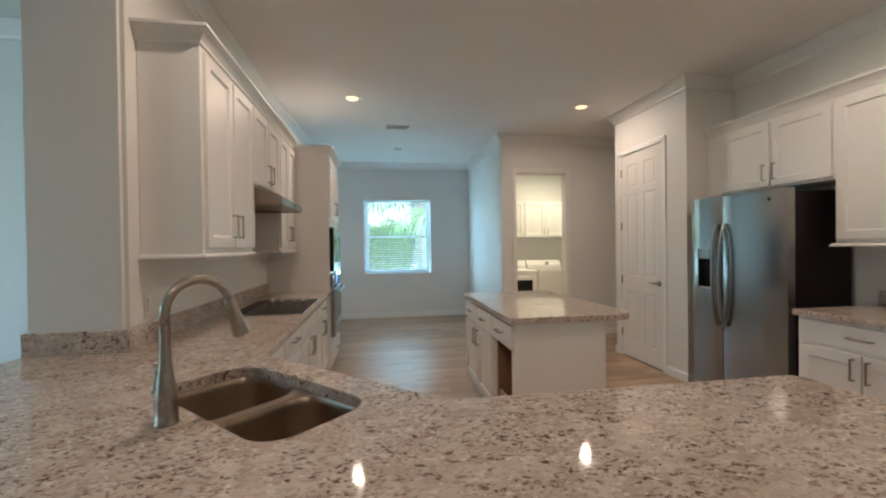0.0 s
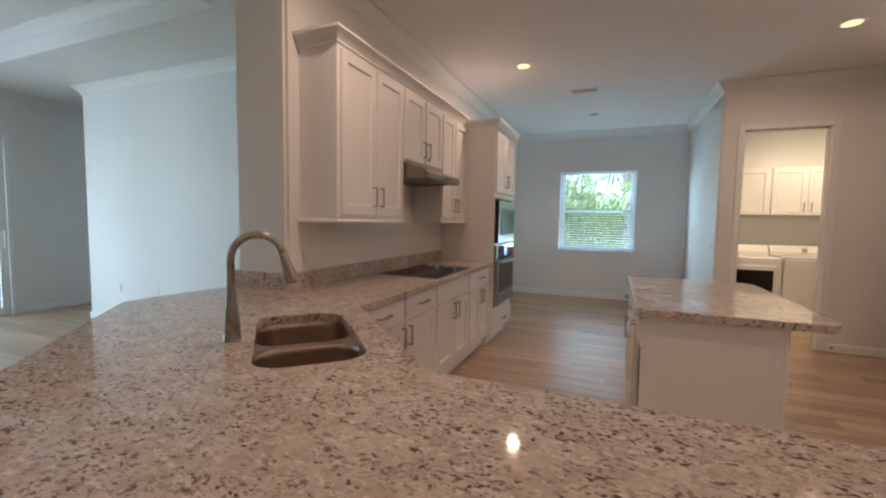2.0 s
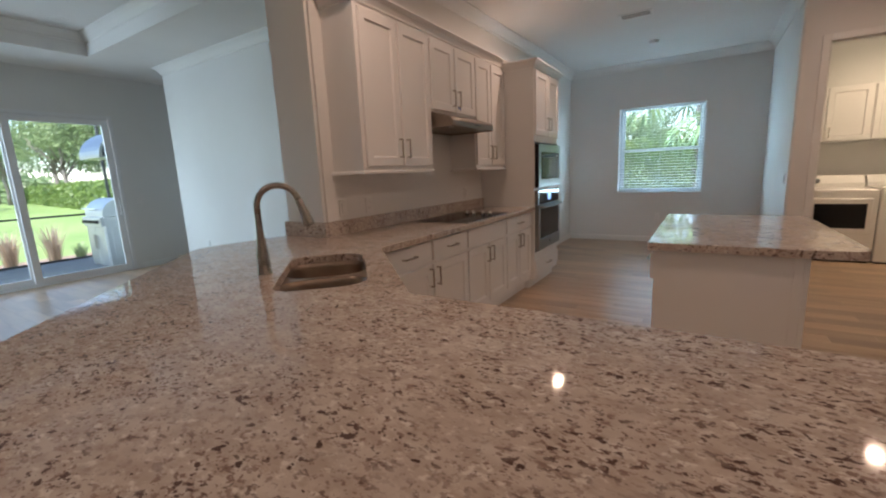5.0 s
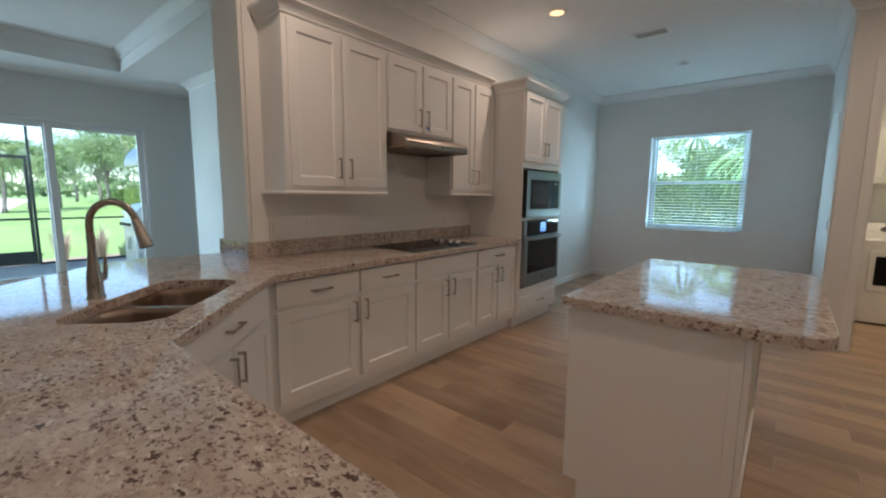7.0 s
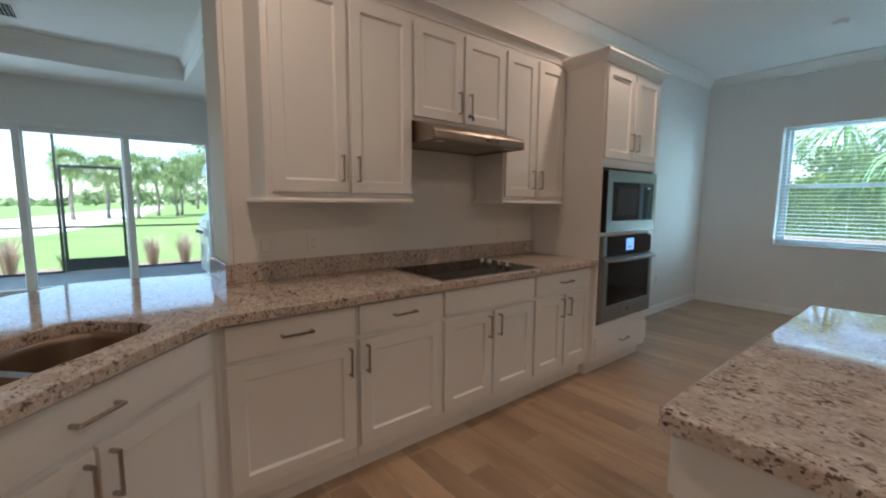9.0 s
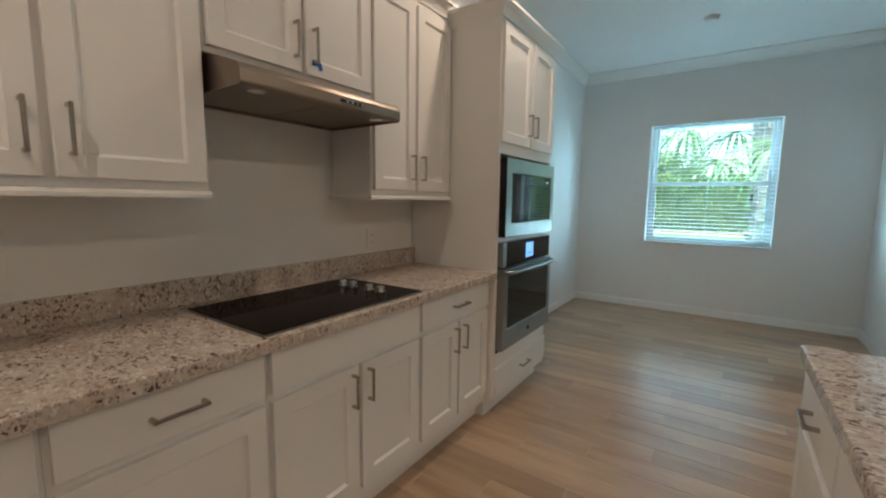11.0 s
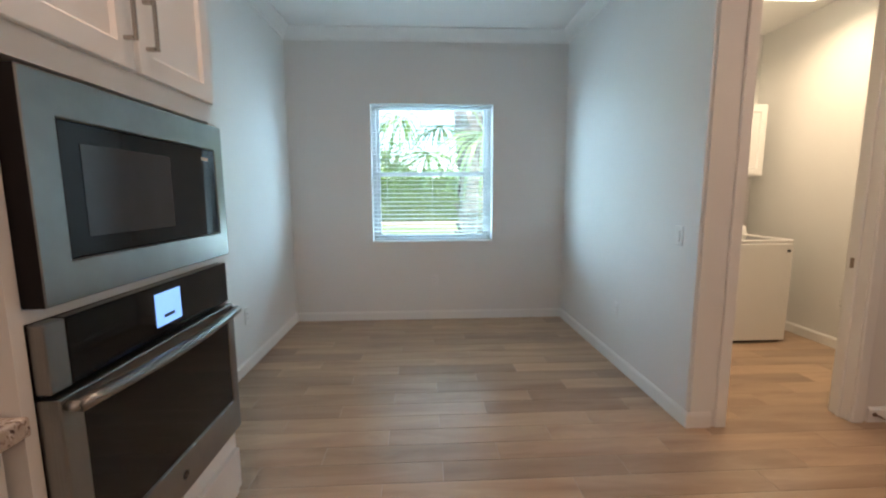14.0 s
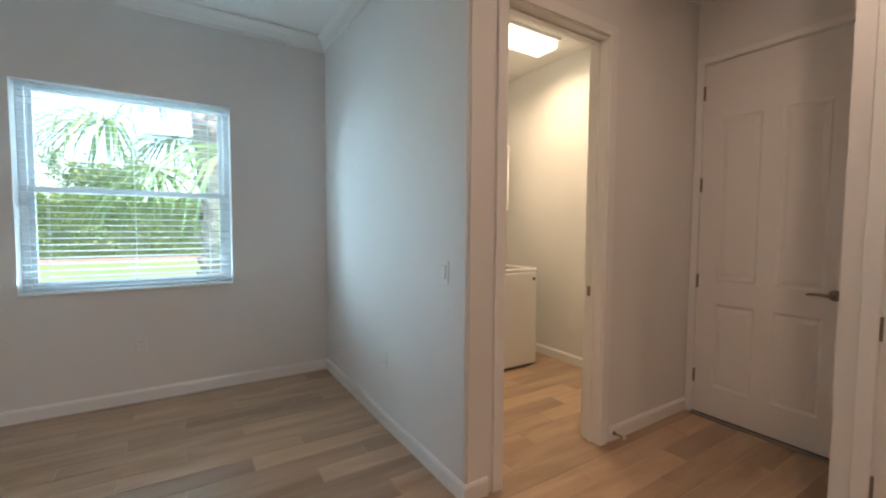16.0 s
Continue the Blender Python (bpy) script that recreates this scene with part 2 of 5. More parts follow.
COOKGLASS = plain("black_ceramic_glass", (0.007, 0.004, 0.004), 0.04)
COOKGLASS.node_tree.nodes["Principled BSDF"].inputs["IOR"].default_value = 1.1
COOKGLASS.node_tree.nodes["Principled BSDF"].inputs["Specular IOR Level"].default_value = 0.3
DARKGLASS = plain("grey_oven_glass", (0.035, 0.036, 0.038), 0.06)
BLACK = plain("black_enamel", (0.009, 0.007, 0.008), 0.42)
BLACK.node_tree.nodes["Principled BSDF"].inputs["Specular IOR Level"].default_value = 0.22
DARKMETAL = plain("dark_bronze_frame", (0.03, 0.035, 0.035), 0.45, 0.3)
WHITEAPP = painted("white_enamel", (0.80, 0.79, 0.77), 0.22, 0.01, 300, 0.02)
GREYLID = plain("grey_lid_glass", (0.16, 0.16, 0.17), 0.12)
PLASTIC = painted("white_plastic", (0.79, 0.785, 0.77), 0.35, 0.01, 300, 0.02)
VINYL = painted("white_vinyl", (0.80, 0.81, 0.82), 0.35, 0.01, 300, 0.02)
SLATM = painted("white_slat", (0.80, 0.80, 0.80), 0.45, 0.01, 200, 0.03)
_n, _l = SLATM.node_tree.nodes, SLATM.node_tree.links
_t, _m = _n.new("ShaderNodeBsdfTranslucent"), _n.new("ShaderNodeMixShader")
_t.inputs[0].default_value, _m.inputs[0].default_value = (0.75, 0.79, 0.82, 1), 0.6
_l.new(_n["Principled BSDF"].outputs[0], _m.inputs[1])
_l.new(_t.outputs[0], _m.inputs[2])
_l.new(_m.outputs[0], _n["Material Output"].inputs[0])
GLASS = glass_mat("window_glass")
SCREENBLUE = plain("display", (0.25, 0.5, 0.95), 0.2, 0, 0.30, (0.24, 0.46, 1.0))
SCREENTXT = plain("display_mark", (0.05, 0.06, 0.1), 0.3)
CANGLOW = plain("lamp_lens", (1.0, 0.8, 0.55), 0.4, 0, 0.5, (1.0, 0.58, 0.26))
TUBEGLOW = plain("lamp_diffuser", (1.0, 0.95, 0.8), 0.4, 0, 1.3, (1.0, 0.88, 0.62))
BLUETAPE = painted("blue_tape", (0.015, 0.11, 0.42), 0.6, 0.1, 90, 0.2)
RUBBER = plain("dark_rubber", (0.03, 0.028, 0.026), 0.6)
BRONZE = metal("satin_bronze", (0.30, 0.24, 0.19), 0.35, (8, 8, 8))
LAWN = ground_mat("lawn", (0.12, 0.19, 0.045), (0.17, 0.25, 0.066), (0.225, 0.30, 0.095), 0.25, 30)
MULCH = ground_mat("mulch", (0.16, 0.10, 0.075), (0.25, 0.17, 0.13), (0.34, 0.25, 0.20), 6, 60)
SAND = ground_mat("sand_path", (0.60, 0.54, 0.45), (0.68, 0.62, 0.53), (0.74, 0.69, 0.60), 2, 60)
PAVER = ground_mat("concrete_paver", (0.115, 0.12, 0.13), (0.14, 0.145, 0.155), (0.165, 0.17, 0.18), 3, 80)
STUCCO = painted("white_stucco", (0.72, 0.72, 0.70), 0.85, 0.05, 60, 0.5)
LEAF = leaf_mat("hedge_leaf", (0.11, 0.18, 0.045), (0.30, 0.40, 0.12), 0.45)
# leaf colours paled to paint in the haze over far trees
LEAF2 = leaf_mat("hazed_tree_leaf", (0.18, 0.245, 0.12), (0.34, 0.42, 0.205))
PALMLEAF = leaf_mat("palm_leaf", (0.15, 0.22, 0.08), (0.40, 0.49, 0.25), 0.38)
DRYGRASS = leaf_mat("dry_grass", (0.42, 0.31, 0.22), (0.68, 0.55, 0.41))
BARK = ground_mat("bark", (0.13, 0.105, 0.09), (0.25, 0.21, 0.185), (0.36, 0.315, 0.28), 5, 25)


# ---- mesh helpers ----
def mesh_ob(name, bm, mat, parent=None):
    bmesh.ops.recalc_face_normals(bm, faces=bm.faces)
    me = bpy.data.meshes.new(name)
    bm.to_mesh(me)
    bm.free()
    me.materials.append(mat)
    ob = new(name, me)
    if parent:
        ob.parent = parent
    return ob


def part(name, bm, mat, parent, label="", smooth=False):
    ob = mesh_ob(name, bm, mat, parent)
    if smooth:
        for p in ob.data.polygons:
            p.use_smooth = True
    return tagged(ob, label) if label else ob


def thing(name, m, label, category, group=""):
    ob = new(name)
    ob.matrix_world = m
    return tagged(ob, label, category, group)


def solid(name, bm, mat, label, category, group="", smooth=False):
    ob = mesh_ob(name, bm, mat)
    if smooth:
        for p in ob.data.polygons:
            p.use_smooth = True
    return tagged(ob, label, category, group)


def structure(name, bm, mat, label, category="structure"):
    return tagged(mesh_ob(name, bm, mat), label, category, "", "structure")


def box(bm, x0, x1, y0, y1, z0, z1, bev=0.0, seg=1):
    v = [bm.verts.new((x, y, z)) for x in (x0, x1) for y in (y0, y1) for z in (z0, z1)]
    faces = [bm.faces.new([v[i] for i in q]) for q in ((0, 1, 3, 2), (4, 6, 7, 5), (0, 4, 5, 1), (2, 3, 7, 6), (0, 2, 6, 4), (1, 5, 7, 3))]
    if bev:
        edges = list({e for f in faces for e in f.edges})
        bmesh.ops.bevel(bm, geom=edges, offset=bev, segments=seg, affect="EDGES", profile=0.5)
    return bm


def boxes(*dims, bev=0.0):
    bm = bmesh.new()
    for d in dims:
        box(bm, *d, bev=bev)
    return bm


def cyl(bm, centre, r, h, axis="z", seg=20, r2=None):
    turn = {"z": Matrix(), "x": Matrix.Rotation(radians(90), 4, "Y"), "y": Matrix.Rotation(radians(-90), 4, "X")}[axis]
    bmesh.ops.create_cone(bm, cap_ends=True, segments=seg, radius1=r, radius2=r if r2 is None else r2, depth=h, matrix=Matrix.Translation(centre) @ turn)
    return bm


def tube(bm, pts, r, seg=10, cap=True):
    """A round tube along points; r is one radius or one for each point."""
    pts = [Vector(p) for p in pts]
    rs = r if isinstance(r, (list, tuple)) else [r] * len(pts)
    rings, side = [], None
    for i, p in enumerate(pts):
        d = (pts[min(i + 1, len(pts) - 1)] - pts[max(i - 1, 0)]).normalized()
        if side is None:
            side = d.orthogonal().normalized()
        side = (side - d * side.dot(d)).normalized()
        up = d.cross(side)
        rings.append([bm.verts.new(p + (side * math.cos(a) + up * math.sin(a)) * rs[i]) for a in (2 * math.pi * k / seg for k in range(seg))])
    for a, b in zip(rings, rings[1:]):
        for k in range(seg):
            bm.faces.new((a[k], a[(k + 1) % seg], b[(k + 1) % seg], b[k]))
    if cap:
        bm.faces.new(rings[0][::-1])
        bm.faces.new(rings[-1])
    return bm


def prism(bm, poly, lo, hi, axis="z"):
    """A polygon pushed along an axis: z takes (x, y), y takes (x, z), x takes (y, z)."""
    put = {"z": lambda a, b, c: (a, b, c), "y": lambda a, b, c: (a, c, b), "x": lambda a, b, c: (c, a, b)}[axis]
    lower, upper = [bm.verts.new(put(a, b, lo)) for a, b in poly], [bm.verts.new(put(a, b, hi)) for a, b in poly]
    bm.faces.new(lower[::-1])
    bm.faces.new(upper)
    for i in range(len(poly)):
        j = (i + 1) % len(poly)
        bm.faces.new((lower[i], lower[j], upper[j], upper[i]))
    return bm


def sweep(bm, profile, path, closed=False):
    """A profile of (out, z) carried along a path in plan; out lies to the path's right, with mitred corners."""
    n = len(path)
    rings = []
    for i, p in enumerate(path):
        a = Vector(path[i - 1]) if (i or closed) else None
        b = Vector(path[(i + 1) % n]) if (i < n - 1 or closed) else None
        p = Vector(p)
        ds = [d.normalized() for d in ((p - a) if a is not None else None, (b - p) if b is not None else None) if d is not None]
        ns = [Vector((d.y, -d.x)) for d in ds]
        m = sum(ns, Vector((0, 0))).normalized()
        k = 1 / max(0.3, m.dot(ns[0]))
        rings.append([bm.verts.new((p.x + m.x * k * o, p.y + m.y * k * o, z)) for o, z in profile])
    pairs = list(zip(rings, rings[1:])) + ([(rings[-1], rings[0])] if closed else [])
    for r0, r1 in pairs:
        for k in range(len(profile)):
            j = (k + 1) % len(profile)
            bm.faces.new((r0[k], r0[j], r1[j], r1[k]))
    if not closed:
        bm.faces.new(rings[0])
        bm.faces.new(rings[-1][::-1])
    return bm


# ---- the large structure ----
LW, NW, NY, RX, LY = -1.092, -1.048, 8.15, 1.812, 5.95
PX, GX, KX, LAUX = 2.995, 3.78, 3.52, 3.86
SX = -6.67
P0, P1 = 3.75, 4.96
floor = structure("floor", boxes((SX - 0.12, LAUX + 0.12, -4.1, NY + 0.2, -0.20, -0.0016)), GROUT, "wood-look tile floor with thin tan grout", "floor")
bm = prism(bmesh.new(), [(-1.5, 2.235), (LW, 2.235), (LW, 4.6), (NW, 6.2), (NW, NY + 0.2), (-1.5, NY + 0.2)], 0, CEIL)
bmesh.ops.bevel(bm, geom=[e for e in bm.edges if abs(e.verts[0].co.z - e.verts[1].co.z) > 1 and e.verts[0].co.y < 3], offset=0.02, segments=4, affect="EDGES")
structure("wall_kitchen", bm, WALL, "pale painted drywall with a rounded corner", "wall")
WX0, WX1, WZ0, WZ1 = -0.215, 1.043, 0.835, 2.252
structure("wall_north", boxes((NW, WX0, NY, NY + 0.2, 0, CEIL), (WX1, LAUX + 0.12, NY, NY + 0.2, 0, CEIL), (WX0, WX1, NY, NY + 0.2, 0, WZ0), (WX0, WX1, NY, NY + 0.2, WZ1, CEIL)), WALL, "pale painted drywall around a window", "wall")
bm = boxes((RX, RX + 0.12, LY, NY, 0, CEIL))
bmesh.ops.bevel(bm, geom=[e for e in bm.edges if abs(e.verts[0].co.z - e.verts[1].co.z) > 1 and e.verts[0].co.y < 7 and e.verts[0].co.x < 1.85], offset=0.015, segments=3, affect="EDGES")
structure("wall_nook", bm, WALL, "pale painted drywall between nook and laundry", "wall")
LX0, LX1, LZ = 2.02, 2.815, 2.425
structure("wall_laundry", boxes((RX + 0.12, LX0, LY, LY + 0.12, 0, CEIL), (LX1, LAUX, LY, LY + 0.12, 0, CEIL), (LX0, LX1, LY, LY + 0.12, LZ, CEIL)), WALL, "pale painted drywall with a doorway", "wall")
structure("wall_laundry_side", boxes((LAUX, LAUX + 0.12, LY, NY, 0, CEIL)), WALL, "cream-lit painted drywall", "wall")
GY0, GY1, GZ = 5.10, 5.90, 2.44
structure("wall_garage", boxes((GX, GX + 0.12, P1 - 0.12, GY0, 0, CEIL), (GX, GX + 0.12, GY1, LY, 0, CEIL), (GX, GX + 0.12, GY0, GY1, GZ, CEIL)), WALL, "pale painted drywall around a door", "wall")
PY0, PY1, PZ = 4.09, 4.835, 2.43
structure("wall_pantry", boxes((PX, PX + 0.12, P0, PY0, 0, CEIL), (PX, PX + 0.12, PY1, P1, 0, CEIL), (PX, PX + 0.12, PY0, PY1, PZ, CEIL)), WALL, "pale painted drywall around the pantry door", "wall")
for wname, wd in (("wall_pantry_hall", (PX + 0.12, GX, P1 - 0.12, P1, 0, CEIL)), ("wall_pantry_side", (PX + 0.12, KX + 0.12, P0, P0 + 0.12, 0, CEIL)), ("wall_pantry_back", (GX, GX + 0.1, P0, P1 - 0.12, 0, CEIL))):
    structure(wname, boxes(wd), WALL, "pale painted drywall of the pantry", "wall")
structure("wall_east", boxes((KX, KX + 0.12, -4, P0, 0, CEIL)), WALL, "pale painted drywall behind the refrigerator", "wall")
structure("wall_south", boxes((SX - 0.12, KX + 0.12, -4.12, -4, 0, CEIL)), WALL, "plain painted drywall", "wall")
SY0, SY1, SZ = -1.46, 3.19, 2.38
for wd in ((SX - 0.12, SX, -4, SY0, 0, 3.4), (SX - 0.12, SX, SY1, 5.0, 0, 3.4), (SX - 0.12, SX, SY0, SY1, SZ, 3.4)):
    structure("wall_slider", boxes(wd), WALL, "pale painted drywall around sliding doors", "wall")
for wname, wd in (("wall_living", (-5.57, -1.5, 3.49, 3.61, 0, CEIL)), ("wall_hall_side", (-5.57, -5.45, 3.61, 5.0, 0, CEIL)), ("wall_hall_end", (SX, -5.45, 5.0, 5.12, 0, CEIL))):
    structure(wname, boxes(wd), WALL, "pale painted drywall of the living room", "wall")
# the ceiling, with a raised tray over the living room
TX0, TX1, TY0, TY1, TZ = -5.65, -2.2, -3.2, 2.68, 3.22
bm = boxes((TX1, LAUX + 0.12, -4.1, NY + 0.2, CEIL, CEIL + 0.12), (SX - 0.12, TX0, -4.1, 5.12, CEIL, CEIL + 0.12), (TX0, TX1, TY1, 5.12, CEIL, CEIL + 0.12), (TX0, TX1, -4.1, TY0, CEIL, CEIL + 0.12),
           (TX0 - 0.1, TX0, TY0, TY1, CEIL + 0.12, TZ), (TX1, TX1 + 0.1, TY0, TY1, CEIL + 0.12, TZ), (TX0, TX1, TY1, TY1 + 0.1, CEIL + 0.12, TZ), (TX0, TX1, TY0 - 0.1, TY0, CEIL + 0.12, TZ),
           (TX0 - 0.1, TX1 + 0.1, TY0 - 0.1, TY1 + 0.1, TZ, TZ + 0.1))
structure("ceiling", bm, CEILING, "flat white ceiling with a raised tray", "ceiling")

# crown moulding, baseboards
CROWN = [(0.0, CEIL - 0.11), (0.012, CEIL - 0.105), (0.016, CEIL - 0.085), (0.045, CEIL - 0.045), (0.072, CEIL - 0.02), (0.085, CEIL - 0.014), (0.085, CEIL - 0.001), (0.0, CEIL - 0.001)]


def crown(path, closed=False, prof=CROWN):
    structure("crown_moulding", sweep(bmesh.new(), prof, path, closed), TRIM, "white painted crown moulding", "trim")


crown([(-1.5, 3.49), (-1.5, 2.235), (LW, 2.235), (LW, 4.6), (NW, 6.2), (NW, NY), (RX, NY), (RX, LY), (GX, LY), (GX, P1), (PX, P1), (PX, P0), (KX, P0), (KX, -4)])
crown([(-5.57, 5.0), (-5.57, 3.49), (-1.5, 3.49)])
dz = TZ - CEIL
crown([(TX0, TY0), (TX0, TY1), (TX1, TY1), (TX1, TY0)], True, [(o, z + dz) for o, z in CROWN])
BASE = [(0.0, 0.001), (0.014, 0.001), (0.014, 0.075), (0.010, 0.084), (0.005, 0.092), (0.0, 0.092)]


def baseboard(path):
    structure("baseboard", sweep(bmesh.new(), BASE, path), TRIM, "white painted baseboard", "trim")


baseboard([(LW + (NW - LW) * 0.53, 5.44), (NW, 6.2), (NW, NY), (RX, NY), (RX, LY), (1.945, LY)])
baseboard([(2.895, LY), (GX, LY), (GX, 5.955)])
baseboard([(PX, 4.035), (PX, P0), (KX, P0)])
baseboard([(GX, 5.045), (GX, P1), (PX, P1), (PX, 4.89)])
baseboard([(LAUX, NY), (LAUX, LY + 0.12), (2.90, LY + 0.12)])
baseboard([(-5.57, 5.0), (-5.57, 3.49), (-1.5, 3.49), (-1.5, 2.3)])
baseboard([(SX, 3.27), (SX, 5.0)])


# ---- doors, windows ----
def casing(path_pts, parent, axis, plane, out):
    """Flat casing with a rounded edge on three sides of an opening: (a0, a1, top), standing out from a wall plane."""
    a0, a1, top = path_pts
    w, t = 0.062, 0.016
    for lo, hi, z0, z1 in ((a0 - w, a0, 0.001, top + w), (a1, a1 + w, 0.001, top + w), (a0, a1, top, top + w)):
        bm = bmesh.new()
        p0, p1 = sorted((plane, plane + out * t))
        if axis == "y":
            box(bm, lo, hi, p0, p1, z0, z1, 0.004, 2)
        else:
            box(bm, p0, p1, lo, hi, z0, z1, 0.004, 2)
        part("casing", bm, TRIM, parent)


def raised_panel(bm, x0, x1, z0, z1, y, depth=0.007):
    """A moulded panel: a groove round a raised field, on a face that looks towards -y."""
    loops = [(0.0, 0.0), (0.012, depth), (0.022, depth), (0.045, 0.002)]
    rings = []
    for inset, back in loops:
        rings.append([bm.verts.new((x, y + back, z)) for x, z in ((x0 + inset, z0 + inset), (x1 - inset, z0 + inset), (x1 - inset, z1 - inset), (x0 + inset, z1 - inset))])
    for a, b in zip(rings, rings[1:]):
        for k in range(4):
            bm.faces.new((a[k], a[(k + 1) % 4], b[(k + 1) % 4], b[k]))
    bm.faces.new(rings[-1])


def six_panel_leaf(parent, w, h, rows=((0.20, 0.80), (0.98, 1.95), (2.02, 2.30)), thick=0.036):
    """A door leaf with three rows of two moulded panels, hinged at local x = 0, looking towards -y."""
    bm = bmesh.new()
    stile, mid = 0.115, 0.10
    cols = [(stile, w / 2 - mid / 2), (w / 2 + mid / 2, w - stile)]
    box(bm, 0, w, 0.0085, thick, 0.012, h)
    zs = [0.012] + [z for r in rows for z in r] + [h]
    for x0, x1 in ((0, stile), (cols[0][1], cols[1][0]), (w - stile, w)):
        box(bm, x0, x1, 0, 0.0085, 0.012, h)
    for z0, z1 in zip(zs[::2], zs[1::2]):
        for x0, x1 in cols:
            box(bm, x0, x1, 0, 0.0085, z0, z1)
    leaf = part("leaf", bm, DOORP, parent)
    for z0, z1 in rows:
        for x0, x1 in cols:
            pb = bmesh.new()
            raised_panel(pb, x0, x1, z0, z1, 0.0)
            part("panel", pb, DOORP, leaf)
    return leaf


def lever(parent, x, z, way):
    bm = cyl(bmesh.new(), (x, -0.006, z), 0.031, 0.012, "y", 24)
    cyl(bm, (x, -0.03, z), 0.011, 0.045, "y", 14)
    tube(bm, [(x, -0.052, z), (x + way * 0.03, -0.056, z), (x + way * 0.075, -0.052, z + 0.002), (x + way * 0.115, -0.05, z - 0.004)], [0.010, 0.010, 0.008, 0.007], 10)
    part("lever_handle", bm, BRONZE, parent, "satin bronze lever handle on a round rose", True)


def hinges(parent, x, zs, y=-0.004):
    for z in zs:
        bm = boxes((x - 0.012, x + 0.012, y, y + 0.004, z - 0.048, z + 0.048))
        cyl(bm, (x, y - 0.004, z), 0.0065, 0.096, "z", 10)
        part("hinge", bm, BRONZE, parent, "satin bronze butt hinge")


# pantry door, shut
door_1 = tagged(thing("door_1", pose(PX + 0.004, PY1, 0, 0, 0, -90), "white six-panel pantry door, shut", "door"), kind="structure")
six_panel_leaf(door_1, PY1 - PY0, PZ)
lever(door_1, PY1 - PY0 - 0.065, 0.935, -1)
hinges(door_1, -0.004, (0.29, 0.93, 1.575, 2.22))
part("casing", boxes((-0.058, -0.001, -0.020, -0.004, 0.001, PZ + 0.056), (PY1 - PY0 + 0.001, PY1 - PY0 + 0.058, -0.020, -0.004, 0.001, PZ + 0.056), (-0.001, PY1 - PY0 + 0.001, -0.020, -0.004, PZ + 0.002, PZ + 0.056), bev=0.004), TRIM, door_1)
part("threshold", boxes((0, PY1 - PY0, 0.0, 0.05, 0.0005, 0.006)), RUBBER, door_1)

# door to the garage, shut
door_3 = tagged(thing("door_3", pose(GX + 0.012, GY1, 0, 0, 0, -90), "white moulded garage entry door, shut", "door"), kind="structure")
gw = GY1 - GY0
six_panel_leaf(door_3, gw, GZ - 0.004, ((0.22, 0.80), (0.96, 2.06)), 0.044)
lever(door_3, gw - 0.065, 0.945, -1)
hinges(door_3, -0.004, (0.27, 0.95, 1.62, 2.25))
part("casing", boxes((-0.045, -0.001, -0.026, -0.012, 0.001, GZ + 0.045), (gw + 0.001, gw + 0.045, -0.026, -0.012, 0.001, GZ + 0.045), (-0.001, gw + 0.001, -0.026, -0.012, GZ + 0.001, GZ + 0.045), bev=0.004), TRIM, door_3)
part("threshold", boxes((0, gw, -0.02, 0.05, 0.0005, 0.011)), RUBBER, door_3, "dark rubber door sweep")
part("sill", boxes((0, gw, -0.05, -0.021, 0.0005, 0.012), bev=0.003), STEEL, door_3, "metal threshold strip")

# laundry doorway, its leaf swung open against the side wall
door_2 = tagged(thing("door_2", pose(0, 0, 0), "white cased laundry doorway with the door swung open", "door"), kind="structure")
for x0, x1, z0, z1 in ((LX0, LX0 + 0.018, 0.001, LZ), (LX1 - 0.018, LX1, 0.001, LZ), (LX0 + 0.018, LX1 - 0.018, LZ - 0.018, LZ)):
    part("jamb", boxes((x0, x1, LY - 0.002, LY + 0.122, z0, z1), bev=0.002), TRIM, door_2)
    xs = (x0 + 0.018, x1 + 0.012) if x0 == LX0 and x1 < LX1 - 0.02 else ((x0 - 0.012, x1 - 0.018) if x1 == LX1 else (x0, x1))
    part("stop", boxes((xs[0], xs[1], LY + 0.055, LY + 0.075, z0, z1 if x1 - x0 < 0.1 else z1 - 0.001), bev=0.002) if x1 - x0 < 0.1 else boxes((x0, x1, LY + 0.055, LY + 0.075, z0 - 0.012, z0)), TRIM, door_2)
for side in (1, -1):
    casing((LX0 + 0.012, LX1 - 0.012, LZ - 0.012), door_2, "y", LY if side == 1 else LY + 0.12, -side)
hb = bmesh.new()
for z in (0.29, 0.93, 1.575, 2.2):
    box(hb, LX0 + 0.018, LX0 + 0.021, LY + 0.085, LY + 0.118, z - 0.048, z + 0.048)
    cyl(hb, (LX0 + 0.024, LY + 0.120, z), 0.0065, 0.096, "z", 10)
part("hinge", hb, BRONZE, door_2, "satin bronze butt hinges")
part("strike_plate", boxes((LX1 - 0.021, LX1 - 0.018, LY + 0.075, LY + 0.105, 0.90, 0.96)), BRONZE, door_2, "satin bronze strike plate")
leaf_hold = thing("open_door", pose(LX0 - 0.012, LY + 0.15, 0, 0, 0, 90), "white six-panel laundry door standing open", "door")
six_panel_leaf(leaf_hold, 0.76, LZ - 0.02)

# door stop on the baseboard
ds = thing("door_stop", pose(2.93, LY - 0.014, 0.05), "small bronze spring door stop on the baseboard", "door stop")
bm = cyl(bmesh.new(), (0, -0.004, 0), 0.012, 0.008, "y", 12)
tube(bm, [(0, -0.006, 0), (0, -0.04, 0), (0, -0.065, 0)], 0.005, 8)
part("spring", bm, BRONZE, ds)
